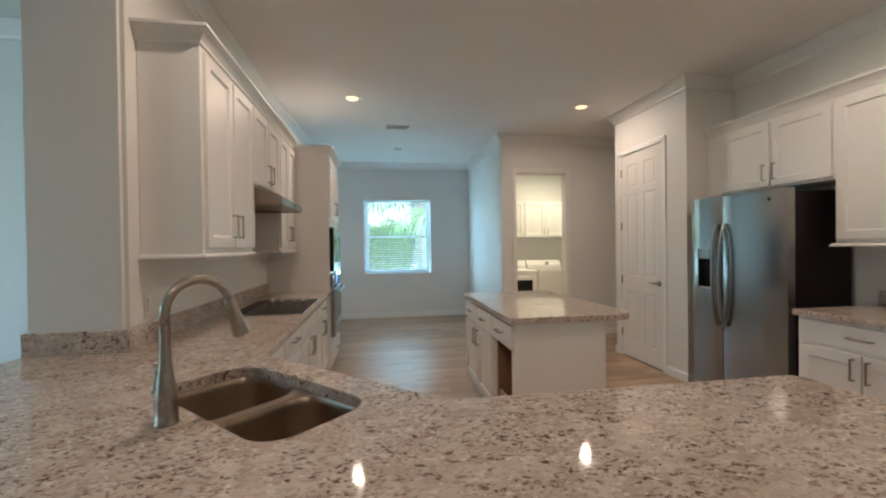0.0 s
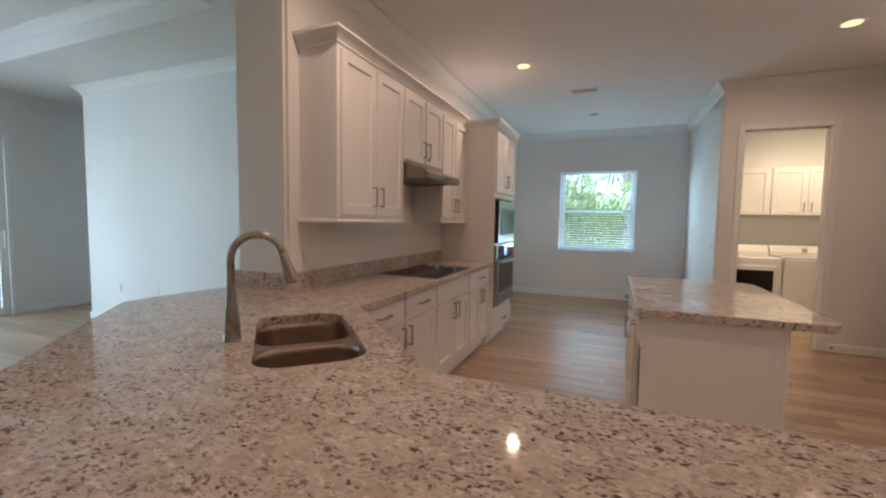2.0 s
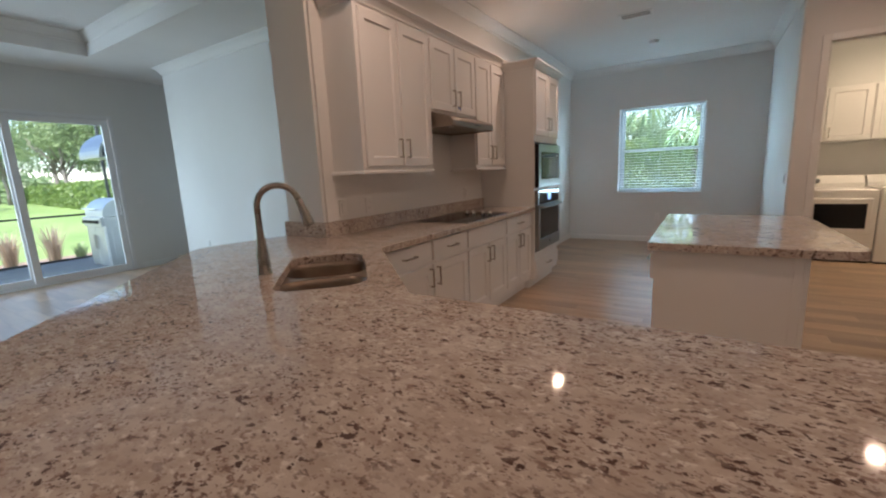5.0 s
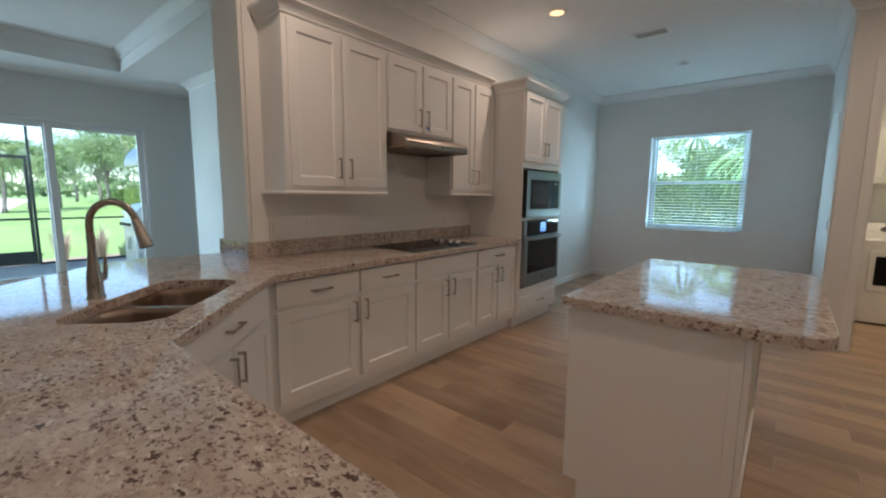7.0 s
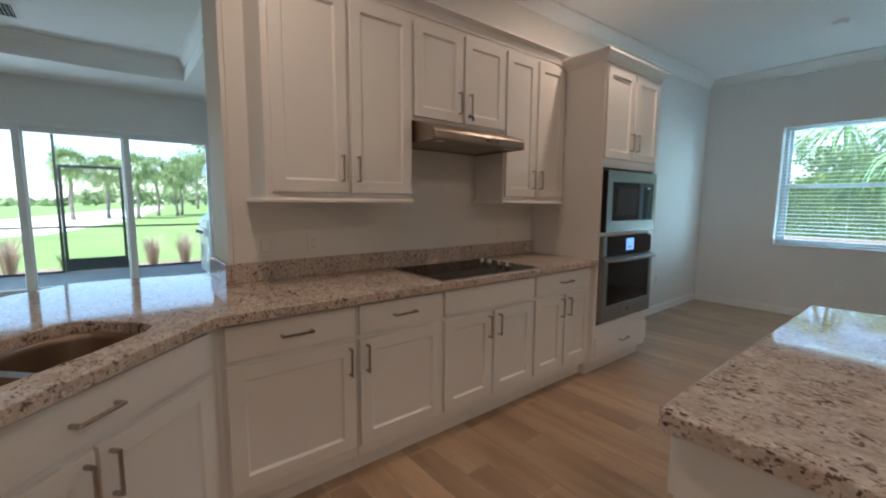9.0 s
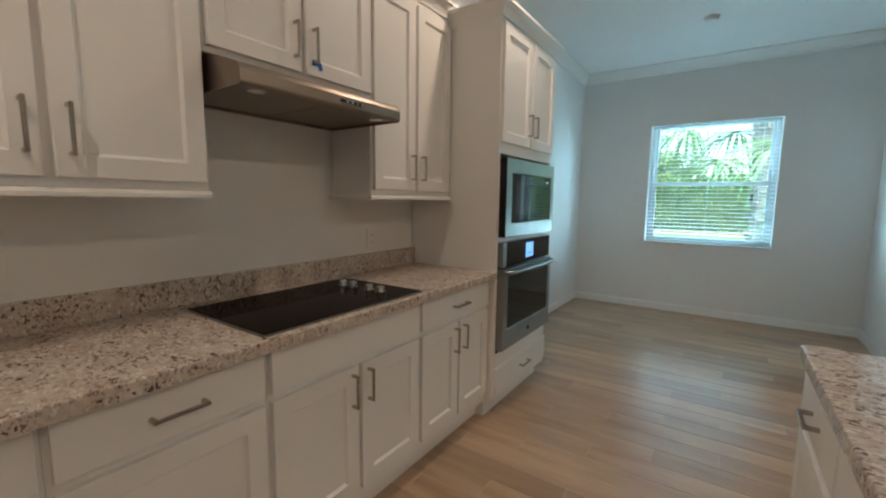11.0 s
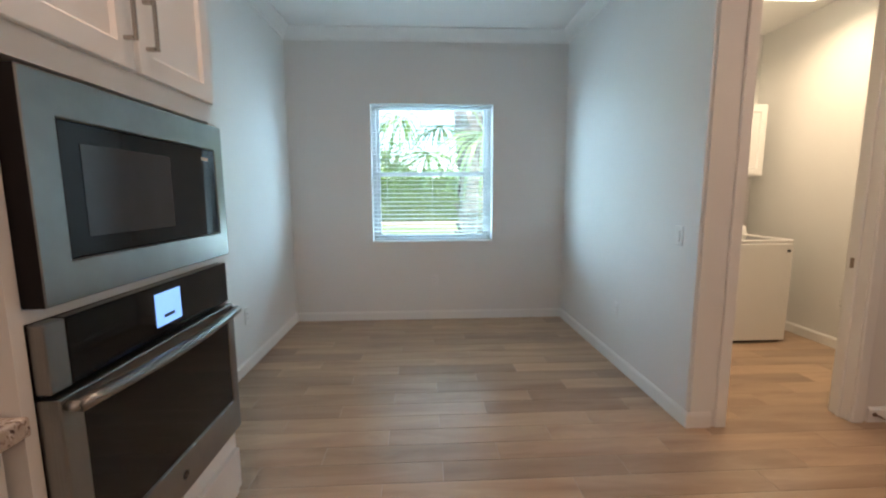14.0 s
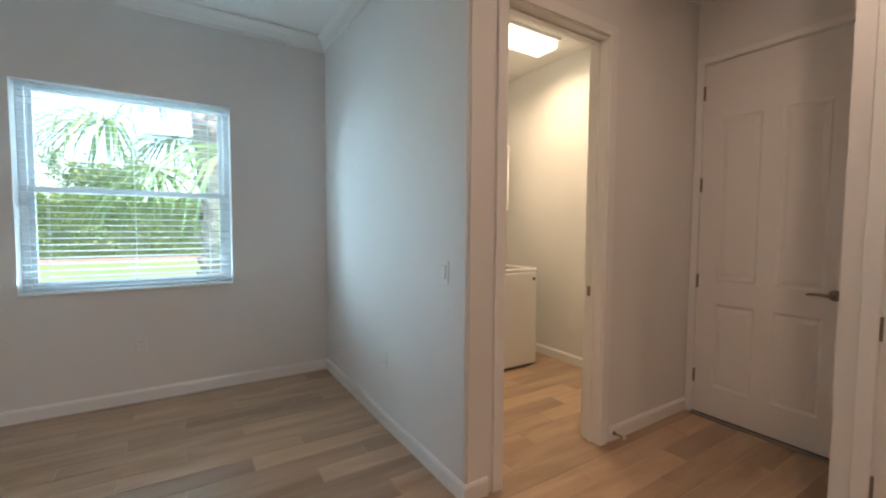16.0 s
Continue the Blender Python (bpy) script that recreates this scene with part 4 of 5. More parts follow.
def rounded(points, r, seg=5):
    """A polygon with its corners rounded: r is one radius or one for each corner."""
    out, n = [], len(points)
    rs = r if isinstance(r, (list, tuple)) else [r] * n
    for i, p in enumerate(points):
        p, a, b = Vector(p), Vector(points[i - 1]), Vector(points[(i + 1) % n])
        if rs[i] <= 0:
            out.append(tuple(p))
            continue
        da, db = (a - p).normalized(), (b - p).normalized()
        half = da.angle(db) / 2
        t = rs[i] / math.tan(half)
        p0, p1 = p + da * t, p + db * t
        c = p + (da + db).normalized() * (rs[i] / math.sin(half))
        a0, a1 = math.atan2(p0.y - c.y, p0.x - c.x), math.atan2(p1.y - c.y, p1.x - c.x)
        d = (a1 - a0 + math.pi) % (2 * math.pi) - math.pi
        out += [(c.x + rs[i] * math.cos(a0 + d * k / seg), c.y + rs[i] * math.sin(a0 + d * k / seg)) for k in range(seg + 1)]
    return out


def slab_with_holes(outer, holes, z0, z1, bev=0.005):
    """A stone slab with holes through it and eased edges."""
    bm = bmesh.new()
    edges = []
    for loop in [outer] + holes:
        vs = [bm.verts.new((x, y, z1)) for x, y in loop]
        edges += [bm.edges.new((vs[i], vs[(i + 1) % len(vs)])) for i in range(len(vs))]
    bmesh.ops.triangle_fill(bm, use_beauty=True, use_dissolve=False, edges=edges)
    ext = bmesh.ops.extrude_face_region(bm, geom=list(bm.faces))
    moved = [g for g in ext["geom"] if isinstance(g, bmesh.types.BMVert)]
    bmesh.ops.translate(bm, verts=moved, vec=(0, 0, z0 - z1))
    bmesh.ops.recalc_face_normals(bm, faces=bm.faces)
    rim = [e for e in bm.edges if all(abs(v.co.z - z1) < 1e-6 for v in e.verts) and len(e.link_faces) == 2 and any(abs(f.normal.z) < 0.3 for f in e.link_faces)]
    bmesh.ops.bevel(bm, geom=rim, offset=bev, segments=2, affect="EDGES", profile=0.6)
    return bm


OUT = [(-0.455, 4.588), (-0.455, 2.050), (0.235, 1.385), (1.455, 1.385), (1.455, 0.385), (0.35, 0.385), (-0.19, 0.22), (-1.575, 1.600), (-1.575, 1.790), (-1.497, 2.228), (LW + 0.002, 2.228), (LW + 0.002, 4.588)]
# the sink lies on the diagonal: centre and axes (a runs along the diagonal front, b towards it)
SC = Vector((-0.385, 1.585))
SA, SB = Vector((-D, D)), Vector((D, D))


def sink_pt(a, b):
    p = SC + SA * a + SB * b
    return (p.x, p.y)


hole = rounded([sink_pt(a, b) for a, b in ((-0.405, -0.185), (-0.405, 0.165), (0.0, 0.172), (0.288, 0.158), (0.288, -0.185))], [0.09, 0.10, 0.0, 0.09, 0.09], 8)
top = solid("granite_worktop", slab_with_holes(rounded(OUT, [0, 0.02, 0.02, 0.05, 0.30, 0.30, 0.20, 0.10, 0.05, 0, 0, 0], 6), [hole], ZT0, ZT1), GRANITE, "speckled beige granite worktop with polished edge", "worktop")
bs = boxes((LW + 0.002, LW + 0.022, 2.236, 4.588, ZT1 + 0.0005, 1.016), bev=0.002)
solid("backsplash", bs, GRANITE, "low speckled granite backsplash along the wall", "backsplash")
solid("backsplash", boxes((-1.497, LW + 0.022, 2.208, 2.2335, ZT1 + 0.0005, 1.016), bev=0.002), GRANITE, "short granite backsplash on the wall's end", "backsplash")

sink = thing("double_sink", Matrix.Translation((SC.x, SC.y, 0)) @ pose(0, 0, 0, 0, 0, 135), "undermount stainless double-bowl sink", "sink")


def bowl(parent, pts, depth, r):
    """A steel bowl with wide rounded corners: local x runs along the diagonal, local y away from the front."""
    bm = bmesh.new()
    rings = []
    cx, cy = sum(p[0] for p in pts) / len(pts), sum(p[1] for p in pts) / len(pts)
    for inset, z, rr in ((0.0, -0.0055, r), (0.003, -0.012, r), (0.005, -0.03, r), (0.010, 0.06 - depth, r), (0.016, 0.035 - depth, r), (0.028, 0.014 - depth, r), (0.046, 0.003 - depth, r * 0.8), (0.075, -depth, r * 0.6)):
        q = [(x - math.copysign(inset, x - cx), y - math.copysign(inset, y - cy)) for x, y in pts]
        rings.append([bm.verts.new((x, y, ZT0 + z)) for x, y in rounded(q, rr, 8)])
    for a, b in zip(rings, rings[1:]):
        for k in range(len(a)):
            bm.faces.new((a[k], a[(k + 1) % len(a)], b[(k + 1) % len(b)], b[k]))
    bm.faces.new(rings[-1])
    ob = part("bowl", bm, SINKSTEEL, parent, "brushed stainless bowl", True)
    part("drain", cyl(bmesh.new(), (cx, cy, ZT0 - depth + 0.004), 0.045, 0.006, "z", 22), CHROME, ob, "round chrome drain")


BOWLS = [[(-0.412, 0.192), (-0.079, 0.192), (-0.079, -0.172), (-0.412, -0.172)], [(-0.043, 0.192), (0.294, 0.192), (0.294, -0.168), (-0.043, -0.172)]]
for corners, deep in zip(BOWLS, (0.225, 0.205)):
    bowl(sink, corners, deep, 0.095)
part("deck", slab_with_holes(rounded([(-0.44, 0.22), (0.322, 0.22), (0.322, -0.20), (-0.44, -0.20)], 0.05), [rounded(p, 0.095, 8) for p in BOWLS], ZT0 - 0.006, ZT0 - 0.002, 0.001), SINKSTEEL, sink, "flat stainless rim and divider between the bowls")

fau = thing("kitchen_faucet", pose(-0.524, 1.358, ZT1, 0, 0, 45), "brushed nickel gooseneck pull-down faucet", "faucet")
bm = bmesh.new()
prof = [(0.031, 0.0), (0.031, 0.005), (0.0275, 0.012), (0.028, 0.05), (0.0255, 0.085), (0.0195, 0.13), (0.0155, 0.17), (0.0138, 0.21), (0.0134, 0.262)]
tube(bm, [(0, 0, z) for _, z in prof], [r for r, _ in prof], 20, False)
part("body", bm, NICKEL, fau, "", True)
R = 0.086
arcp = [(0, 0, 0.255)] + [(R - R * math.cos(a), 0, 0.290 + R * math.sin(a)) for a in (math.radians(q) for q in range(0, 173, 12))]
part("gooseneck", tube(bmesh.new(), arcp, 0.0132, 14), NICKEL, fau, "", True)
e0 = Vector(arcp[-1])
dn = (Vector(arcp[-1]) - Vector(arcp[-2])).normalized()
part("spray_head", tube(bmesh.new(), [e0 - dn * 0.004, e0 - dn * 0.001, e0 + dn * 0.03, e0 + dn * 0.07, e0 + dn * 0.10, e0 + dn * 0.112], [0.0134, 0.0146, 0.0168, 0.021, 0.0245, 0.0238], 16, False), NICKEL, fau, "flared pull-down spray head", True)
part("spray_face", tube(bmesh.new(), [e0 + dn * 0.112, e0 + dn * 0.115], [0.018, 0.018], 16), RUBBER, fau)
hb = cyl(bmesh.new(), (0, 0.032, 0.075), 0.016, 0.04, "y", 16)
tube(hb, [(0, 0.050, 0.075), (0, 0.062, 0.09), (0, 0.064, 0.125), (0, 0.070, 0.150)], [0.009, 0.009, 0.007, 0.006], 10)
part("lever", hb, NICKEL, fau, "side lever", True)

ck = thing("electric_cooktop", pose(0, 0, ZT1), "black glass electric cooktop with four chrome knobs", "cooktop")
part("glass_top", box(bmesh.new(), -0.985, -0.490, 3.135, 3.905, 0.001, 0.009, 0.003, 2), COOKGLASS, ck)
part("edge_trim", boxes((-0.990, -0.485, 3.130, 3.134, 0.001, 0.007), (-0.990, -0.485, 3.906, 3.910, 0.001, 0.007), (-0.990, -0.986, 3.134, 3.906, 0.001, 0.007), (-0.489, -0.485, 3.134, 3.906, 0.001, 0.007)), STEEL, ck, "thin stainless edge")
kb = bmesh.new()
cyl(kb, (0, 0, 0.004), 0.023, 0.008, "z", 20)
cyl(kb, (0, 0, 0.018), 0.019, 0.022, "z", 20, 0.017)
box(kb, -0.004, 0.004, -0.016, 0.016, 0.028, 0.032, 0.001)
knob = part("knob", kb, CHROME, ck, "round chrome control knob")
knob.location = (-0.83, 3.750, 0.009)
for x in (-0.765, -0.665, -0.595):
    k2 = new("knob", knob.data)
    k2.parent, k2.location = ck, (x, 3.752, 0.009)
    tagged(k2, "round chrome control knob")

# ---- island ----
IX0, IX1, IY0, IY1 = 0.838, 1.690, 2.630, 4.055
solid("island_worktop", slab_with_holes(rounded([(IX0, IY0), (IX0, IY1), (IX1, IY1), (IX1, IY0)], [0.02, 0.02, 0.10, 0.10], 7), [], ZT0, ZT1), GRANITE, "speckled beige granite island worktop with overhang", "worktop")
isl = thing("kitchen_island", pose(0.872, 4.03, 0, 0, 0, -90), "white island cabinet with one door missing and bare interior", "kitchen island")
iw, idp = 4.03 - 2.665, 0.598
t = 0.018
bodyd = [(0, iw, idp - t, idp, 0.001, CT), (0, t, 0.0, idp - t, TOE, CT), (iw - t, iw, 0.0, idp - t, TOE, CT), (0, iw, 0.06, 0.06 + t, 0.001, TOE), (t, iw - t, 0.0, idp - t, TOE, TOE + t), (t, iw - t, 0.0, idp - t, CT - 0.02, CT),
         (t, iw - t, 0.0, t, 0.690, 0.715), (0.465 - 0.02, 0.465 + 0.02, 0, t, TOE + t, CT - 0.02), (0.915 - 0.02, 0.915 + 0.02, 0, t, TOE + t, CT - 0.02), (t, 0.05, 0, t, TOE + t, CT - 0.02), (iw - 0.05, iw - t, 0, t, TOE + t, CT - 0.02), (0.915 - 0.009, 0.915 + 0.009, t, idp - t, TOE + t, CT - 0.02), (0, t, 0.06 + t, idp - t, 0.001, TOE), (iw - t, iw, 0.06 + t, idp - t, 0.001, TOE)]
for piece, dims in zip(("back_panel", "side_panel", "side_panel", "toe_kick", "bottom_panel", "top_panel", "rail", "stile", "stile", "stile", "stile", "partition", "side_base", "side_base"), bodyd):
    part(piece, boxes(dims), CAB, isl)
part("interior", boxes((0.926, iw - t - 0.001, idp - t - 0.006, idp - t - 0.001, TOE + t, 0.69), (0.926, iw - t - 0.001, t, idp - t - 0.006, TOE + t + 0.001, TOE + t + 0.005), (0.926, 0.931, t, idp - t - 0.006, TOE + t + 0.005, 0.69), (iw - t - 0.005, iw - t - 0.001, t, idp - t - 0.006, TOE + t + 0.005, 0.69)), CABIN, isl, "bare reddish wood interior")
part("pullout_board", box(bmesh.new(), 0.945, iw - 0.05, 0.03, 0.046, TOE + t + 0.006, 0.315, 0.002), PALEWOOD, isl, "bare pale wood pull-out front")
for x0, x1 in ((0.012, 0.455), (0.475, 0.905), (0.925, iw - 0.012)):
    f = slab_front(isl, "drawer", x0, x1, ZD0, ZD1)
    front_handle(f, (x0 + x1) / 2, 0.785, False, -0.020, 0.11)
for x0, x1, hx in ((0.012, 0.455, 0.42), (0.475, 0.905, 0.51)):
    f = shaker(isl, "door", x0, x1, ZR0, ZR1)
    front_handle(f, hx, 0.60, True)
part("end_panel", boxes((iw + 0.001, iw + 0.007, 0.0, idp, TOE, CT), (iw + 0.001, iw + 0.007, 0.06, idp, 0.001, TOE)), CAB, isl)
part("corner_post", boxes((iw - 0.035, iw + 0.009, idp + 0.001, idp + 0.020, 0.001, CT), (iw + 0.0075, iw + 0.010, idp - 0.035, idp, 0.001, CT), bev=0.001), CAB, isl)
part("back_trim", boxes((0, 0.06, idp + 0.001, idp + 0.012, 0.001, CT), (0.06, iw - 0.06, idp + 0.001, idp + 0.012, 0.001, 0.09), bev=0.001), CAB, isl)

# ---- refrigerator wall ----
fr = thing("refrigerator", pose(2.92, 3.605, 0, 0, 0, -90), "side-by-side stainless refrigerator with black sides", "refrigerator")
fw, fh = 0.908, 1.757
part("case", box(bmesh.new(), 0.004, fw - 0.004, 0.075, 0.56, 0.03, fh - 0.015, 0.006, 2), BLACK, fr, "black enamel case")
part("grille", boxes((0.01, fw - 0.01, 0.06, 0.075, 0.012, 0.085)), BLACK, fr)
for x in (0.06, fw - 0.06):
    part("foot", cyl(bmesh.new(), (x, 0.12, 0.015), 0.02, 0.03, "z", 12), RUBBER, fr)
SPL = 0.345
# the freezer door has a niche for the dispenser
nx0, nx1, nz0, nz1 = 0.085, 0.225, 0.955, 1.31


def bowed(bm, x0, x1, d0, d1, z0, z1, bow=0.016, seg=22):
    """A slice of a door whose front bows out between d0 and d1."""
    c, half = (d0 + d1) / 2, (d1 - d0) / 2
    xs = [x0 + (x1 - x0) * k / seg for k in range(seg + 1)]
    front = [(x, 0.006 - bow * (1 - abs((x - c) / half) ** 2.4)) for x in xs]
    return prism(bm, front + [(x1, 0.07), (x0, 0.07)], z0, z1)


f0, f1 = 0.002, SPL - 0.003
bm = bowed(bmesh.new(), f0, nx0, f0, f1, 0.09, fh, seg=8)
bowed(bm, nx1, f1, f0, f1, 0.09, fh, seg=8)
bowed(bm, nx0, nx1, f0, f1, 0.09, nz0, seg=8)
bowed(bm, nx0, nx1, f0, f1, nz1, fh, seg=8)
bmesh.ops.remove_doubles(bm, verts=bm.verts, dist=1e-5)
fd = part("freezer_door", bm, STEELV, fr, "brushed stainless freezer door")
part("dispenser_niche", boxes((nx0, nx1, 0.060, 0.069, nz0, nz1 - 0.09)), BLACK, fd, "black water dispenser niche")
part("dispenser_panel", boxes((nx0, nx1, 0.002, 0.06, nz1 - 0.09, nz1), bev=0.003), STEEL, fd, "grey dispenser controls")
part("drip_tray", boxes((nx0, nx1, 0.0, 0.058, nz0, nz0 + 0.012), bev=0.003), PLASTIC, fd)
bm = bowed(bmesh.new(), SPL + 0.003, fw - 0.002, SPL + 0.003, fw - 0.002, 0.09, fh)
rd = part("fridge_door", bm, STEELV, fr, "brushed stainless refrigerator door")
part("badge", cyl(bmesh.new(), (fw - 0.13, -0.006, fh - 0.07), 0.013, 0.006, "y", 18), DARKGLASS, rd, "round badge")
for x, d in ((SPL - 0.035, fd), (SPL + 0.035, rd)):
    hp = [(x, -0.012 - 0.052 * math.sin(math.pi * min(1, max(0, k / 16))) ** 0.5, 0.66 + 0.86 * k / 16) for k in range(17)]
    part("handle", tube(bmesh.new(), hp, 0.013, 10), STEEL, d, "long bowed stainless handle", True)

RB = 2.835
base_cabinet(pose(RB, 2.545, 0, 0, 0, -90), 0.76, KX - RB - 0.004, [("drawer", 0.014, 0.746, ZD0, ZD1, 0.38, 0.785, False), ("door", 0.014, 0.374, ZR0, ZR1, 0.34, 0.60, True), ("door", 0.386, 0.746, ZR0, ZR1, 0.42, 0.60, True)], "white shaker base cabinet beside the refrigerator", "kitchen base cabinets")
base_cabinet(pose(RB, 1.785, 0, 0, 0, -90), 0.76, KX - RB - 0.004, [("drawer", 0.014, 0.746, ZD0, ZD1, 0.38, 0.785, False), ("door", 0.014, 0.374, ZR0, ZR1, 0.34, 0.60, True), ("door", 0.386, 0.746, ZR0, ZR1, 0.42, 0.60, True)], "white shaker base cabinet along the side wall", "kitchen base cabinets")
solid("granite_worktop", slab_with_holes([(2.795, 2.555), (KX - 0.003, 2.555), (KX - 0.003, 1.03), (2.795, 1.03)], [], ZT0, ZT1), GRANITE, "speckled beige granite worktop beside the refrigerator", "worktop")
solid("backsplash", boxes((KX - 0.023, KX - 0.003, 1.03, 2.555, ZT1 + 0.0005, 1.016), bev=0.002), GRANITE, "low speckled granite backsplash by the refrigerator", "backsplash")
RU = 3.215
upper_cabinet(pose(RU, 3.555, 0, 0, 0, -90), 0.95, KX - RU - 0.004, 1.80, UZ1, (0.014, 0.938, 1.822, 2.345), 1.935, "white shaker wall cabinet above the refrigerator")
part("filler", boxes((0.0, 0.18, 0.0, 0.02, 1.80, UZ1)), CAB, thing("filler_strip", pose(RU + 0.004, 3.745, 0, 0, 0, -90), "white filler strip beside the wall cabinet", "filler"))
upper_cabinet(pose(RU, 2.604, 0, 0, 0, -90), 0.80, KX - RU - 0.004, UZ0, UZ1, (0.014, 0.786, 1.378, 2.345), 1.50, "tall white shaker wall cabinet beside the refrigerator")
upper_cabinet(pose(RU, 1.803, 0, 0, 0, -90), 0.80, KX - RU - 0.004, UZ0, UZ1, (0.014, 0.786, 1.378, 2.345), 1.50, "tall white shaker wall cabinet along the side wall")
moulding("cabinet_crown", CABCROWN, [(RU, 3.745), (RU, 1.0)], UZ1 + 0.001, "white cabinet crown above the refrigerator")
moulding("light_rail", RAILP, [(KX - 0.003, 2.606), (RU, 2.606), (RU, 1.0)], UZ0 - 0.001, "white light rail under a wall cabinet")

# ---- laundry ----
dry = thing("clothes_dryer", pose(2.17, 7.22, 0), "white front-loading clothes dryer with dark door window", "dryer")
part("cabinet", box(bmesh.new(), 0, 0.685, 0, 0.70, 0.02, 0.905, 0.012, 3), WHITEAPP, dry)
part("console", prism(bmesh.new(), [(0.55, 0.906), (0.70, 0.906), (0.70, 1.05), (0.62, 1.06), (0.56, 0.96)], 0.01, 0.675, "x"), WHITEAPP, dry, "white sloping control console")
part("dial", cyl(bmesh.new(), (0.2, 0.565, 0.99), 0.03, 0.04, "y", 18), CHROME, dry, "chrome dial")
dd = part("door", box(bmesh.new(), 0.05, 0.635, -0.022, -0.001, 0.36, 0.80, 0.012, 3), WHITEAPP, dry)
part("window", box(bmesh.new(), 0.10, 0.585, -0.026, -0.0225, 0.43, 0.735, 0.003), BLACKGLASS, dd, "dark glass door window")
part("plinth", boxes((0.03, 0.655, 0.03, 0.69, 0.001, 0.02)), BLACK, dry)
was = thing("washing_machine", pose(2.865, 7.22, 0), "white top-loading washing machine with grey glass lid", "washing machine")
part("cabinet", box(bmesh.new(), 0, 0.685, 0, 0.70, 0.02, 0.90, 0.014, 3), WHITEAPP, was)
part("lid", box(bmesh.new(), 0.05, 0.635, 0.04, 0.50, 0.901, 0.925, 0.008, 2), GREYLID, was, "grey tinted glass lid")
part("rim", boxes((0.0, 0.05, 0.005, 0.52, 0.901, 0.93), (0.635, 0.685, 0.005, 0.52, 0.901, 0.93), (0.05, 0.635, 0.005, 0.04, 0.901, 0.93), bev=0.006), WHITEAPP, was)
part("console", prism(bmesh.new(), [(0.525, 0.902), (0.70, 0.902), (0.70, 1.05), (0.63, 1.06), (0.55, 0.97)], 0.0, 0.685, "x"), WHITEAPP, was, "white sloping control console")
part("control_strip", prism(bmesh.new(), [(0.552, 0.965), (0.60, 1.022), (0.598, 1.024), (0.550, 0.967)], 0.05, 0.64, "x"), STEEL, was, "silver control strip")
part("dial", cyl(bmesh.new(), (0.40, 0.56, 1.0), 0.032, 0.05, "y", 18), CHROME, was, "chrome dial")
part("badge", boxes((0.625, 0.655, -0.002, -0.0005, 0.82, 0.845)), DARKGLASS, was)
part("plinth", boxes((0.03, 0.655, 0.03, 0.69, 0.001, 0.02)), BLACK, was)
for x0, w in ((1.935, 0.90), (2.836, 0.87)):
    upper_cabinet(pose(x0, 7.83, 0), w, NY - 7.83 - 0.004, 1.50, 2.20, (0.014, w - 0.014, 1.515, 2.185), 1.62, "white shaker wall cabinet above the laundry machines", "laundry wall cabinets")
lf = thing("ceiling_light", pose(3.2, 7.10, CEIL), "rectangular surface light, switched on", "ceiling light")
part("housing", box(bmesh.new(), -0.32, 0.32, -0.14, 0.14, -0.03, -0.001, 0.004), TRIM, lf)
part("diffuser", box(bmesh.new(), -0.30, 0.30, -0.12, 0.12, -0.09, -0.031, 0.02, 3), TUBEGLOW, lf, "glowing frosted diffuser")

# ---- ceiling fittings ----
def can_light(x, y, z, lit):
    c = thing("recessed_light", pose(x, y, z), "white recessed downlight, glowing warm" if lit else "white recessed downlight, unlit", "ceiling light", "recessed lights")
    ring = bmesh.new()
    sweep(ring, [(0.0, -0.001), (0.0, -0.007), (0.018, -0.004), (0.020, -0.001)], [(0.072 * math.cos(a), -0.072 * math.sin(a)) for a in (2 * math.pi * k / 32 for k in range(32))][::-1], True)
    part("trim_ring", ring, TRIM, c)
    part("baffle", cyl(bmesh.new(), (0, 0, -0.003), 0.0715, 0.004, "z", 28), TRIM, c)
    part("lens", cyl(bmesh.new(), (0, 0, -0.005), 0.062, 0.006, "z", 28), CANGLOW if lit else PLASTIC, c, "glowing lens" if lit else "frosted lens")


# includes the two added fill cans at y = -0.60, out of view
for cx, cy in CANS_AND_FILL:
    can_light(cx, cy, CEIL, True)
can_light(-5.25, 2.33, TZ, False)


def ceiling_vent(x, y, z, w, d):
    v = thing("ceiling_vent", pose(x, y, z), "white louvred air vent in the ceiling", "air vent")
    part("frame", boxes((-w, w, -d, -d + 0.025, -0.008, -0.001), (-w, w, d - 0.025, d, -0.008, -0.001), (-w, -w + 0.025, -d + 0.025, d - 0.025, -0.008, -0.001), (w - 0.025, w, -d + 0.025, d - 0.025, -0.008, -0.001), bev=0.002), TRIM, v)
    # no duct is cut; a black sheet stands in for its shade
    part("backing", boxes((-w + 0.025, w - 0.025, -d + 0.025, d - 0.025, -0.002, -0.001)), BLACK, v, "black sheet standing in for the shaded duct")
    k, n = 0, 6
    lo = bmesh.new()
    prism(lo, [(-0.003, -0.0035), (-0.002, -0.003), (0.003, -0.006), (0.002, -0.0065)], -w + 0.026, w - 0.026, "x")
    s0 = part("slat", lo, TRIM, v)
    s0.location.y = -d + 0.04
    for k in range(1, n):
        s1 = new("slat", s0.data)
        s1.parent, s1.location = v, (0, -d + 0.04 + (2 * d - 0.08) * k / (n - 1), 0)


ceiling_vent(0.315, 5.70, CEIL, 0.17, 0.10)
ceiling_vent(-4.95, 1.05, TZ, 0.22, 0.12)
sm = thing("smoke_detector", pose(0.38, 6.95, CEIL), "small white round smoke detector", "smoke detector")
part("base", cyl(bmesh.new(), (0, 0, -0.006), 0.062, 0.012, "z", 28), PLASTIC, sm)
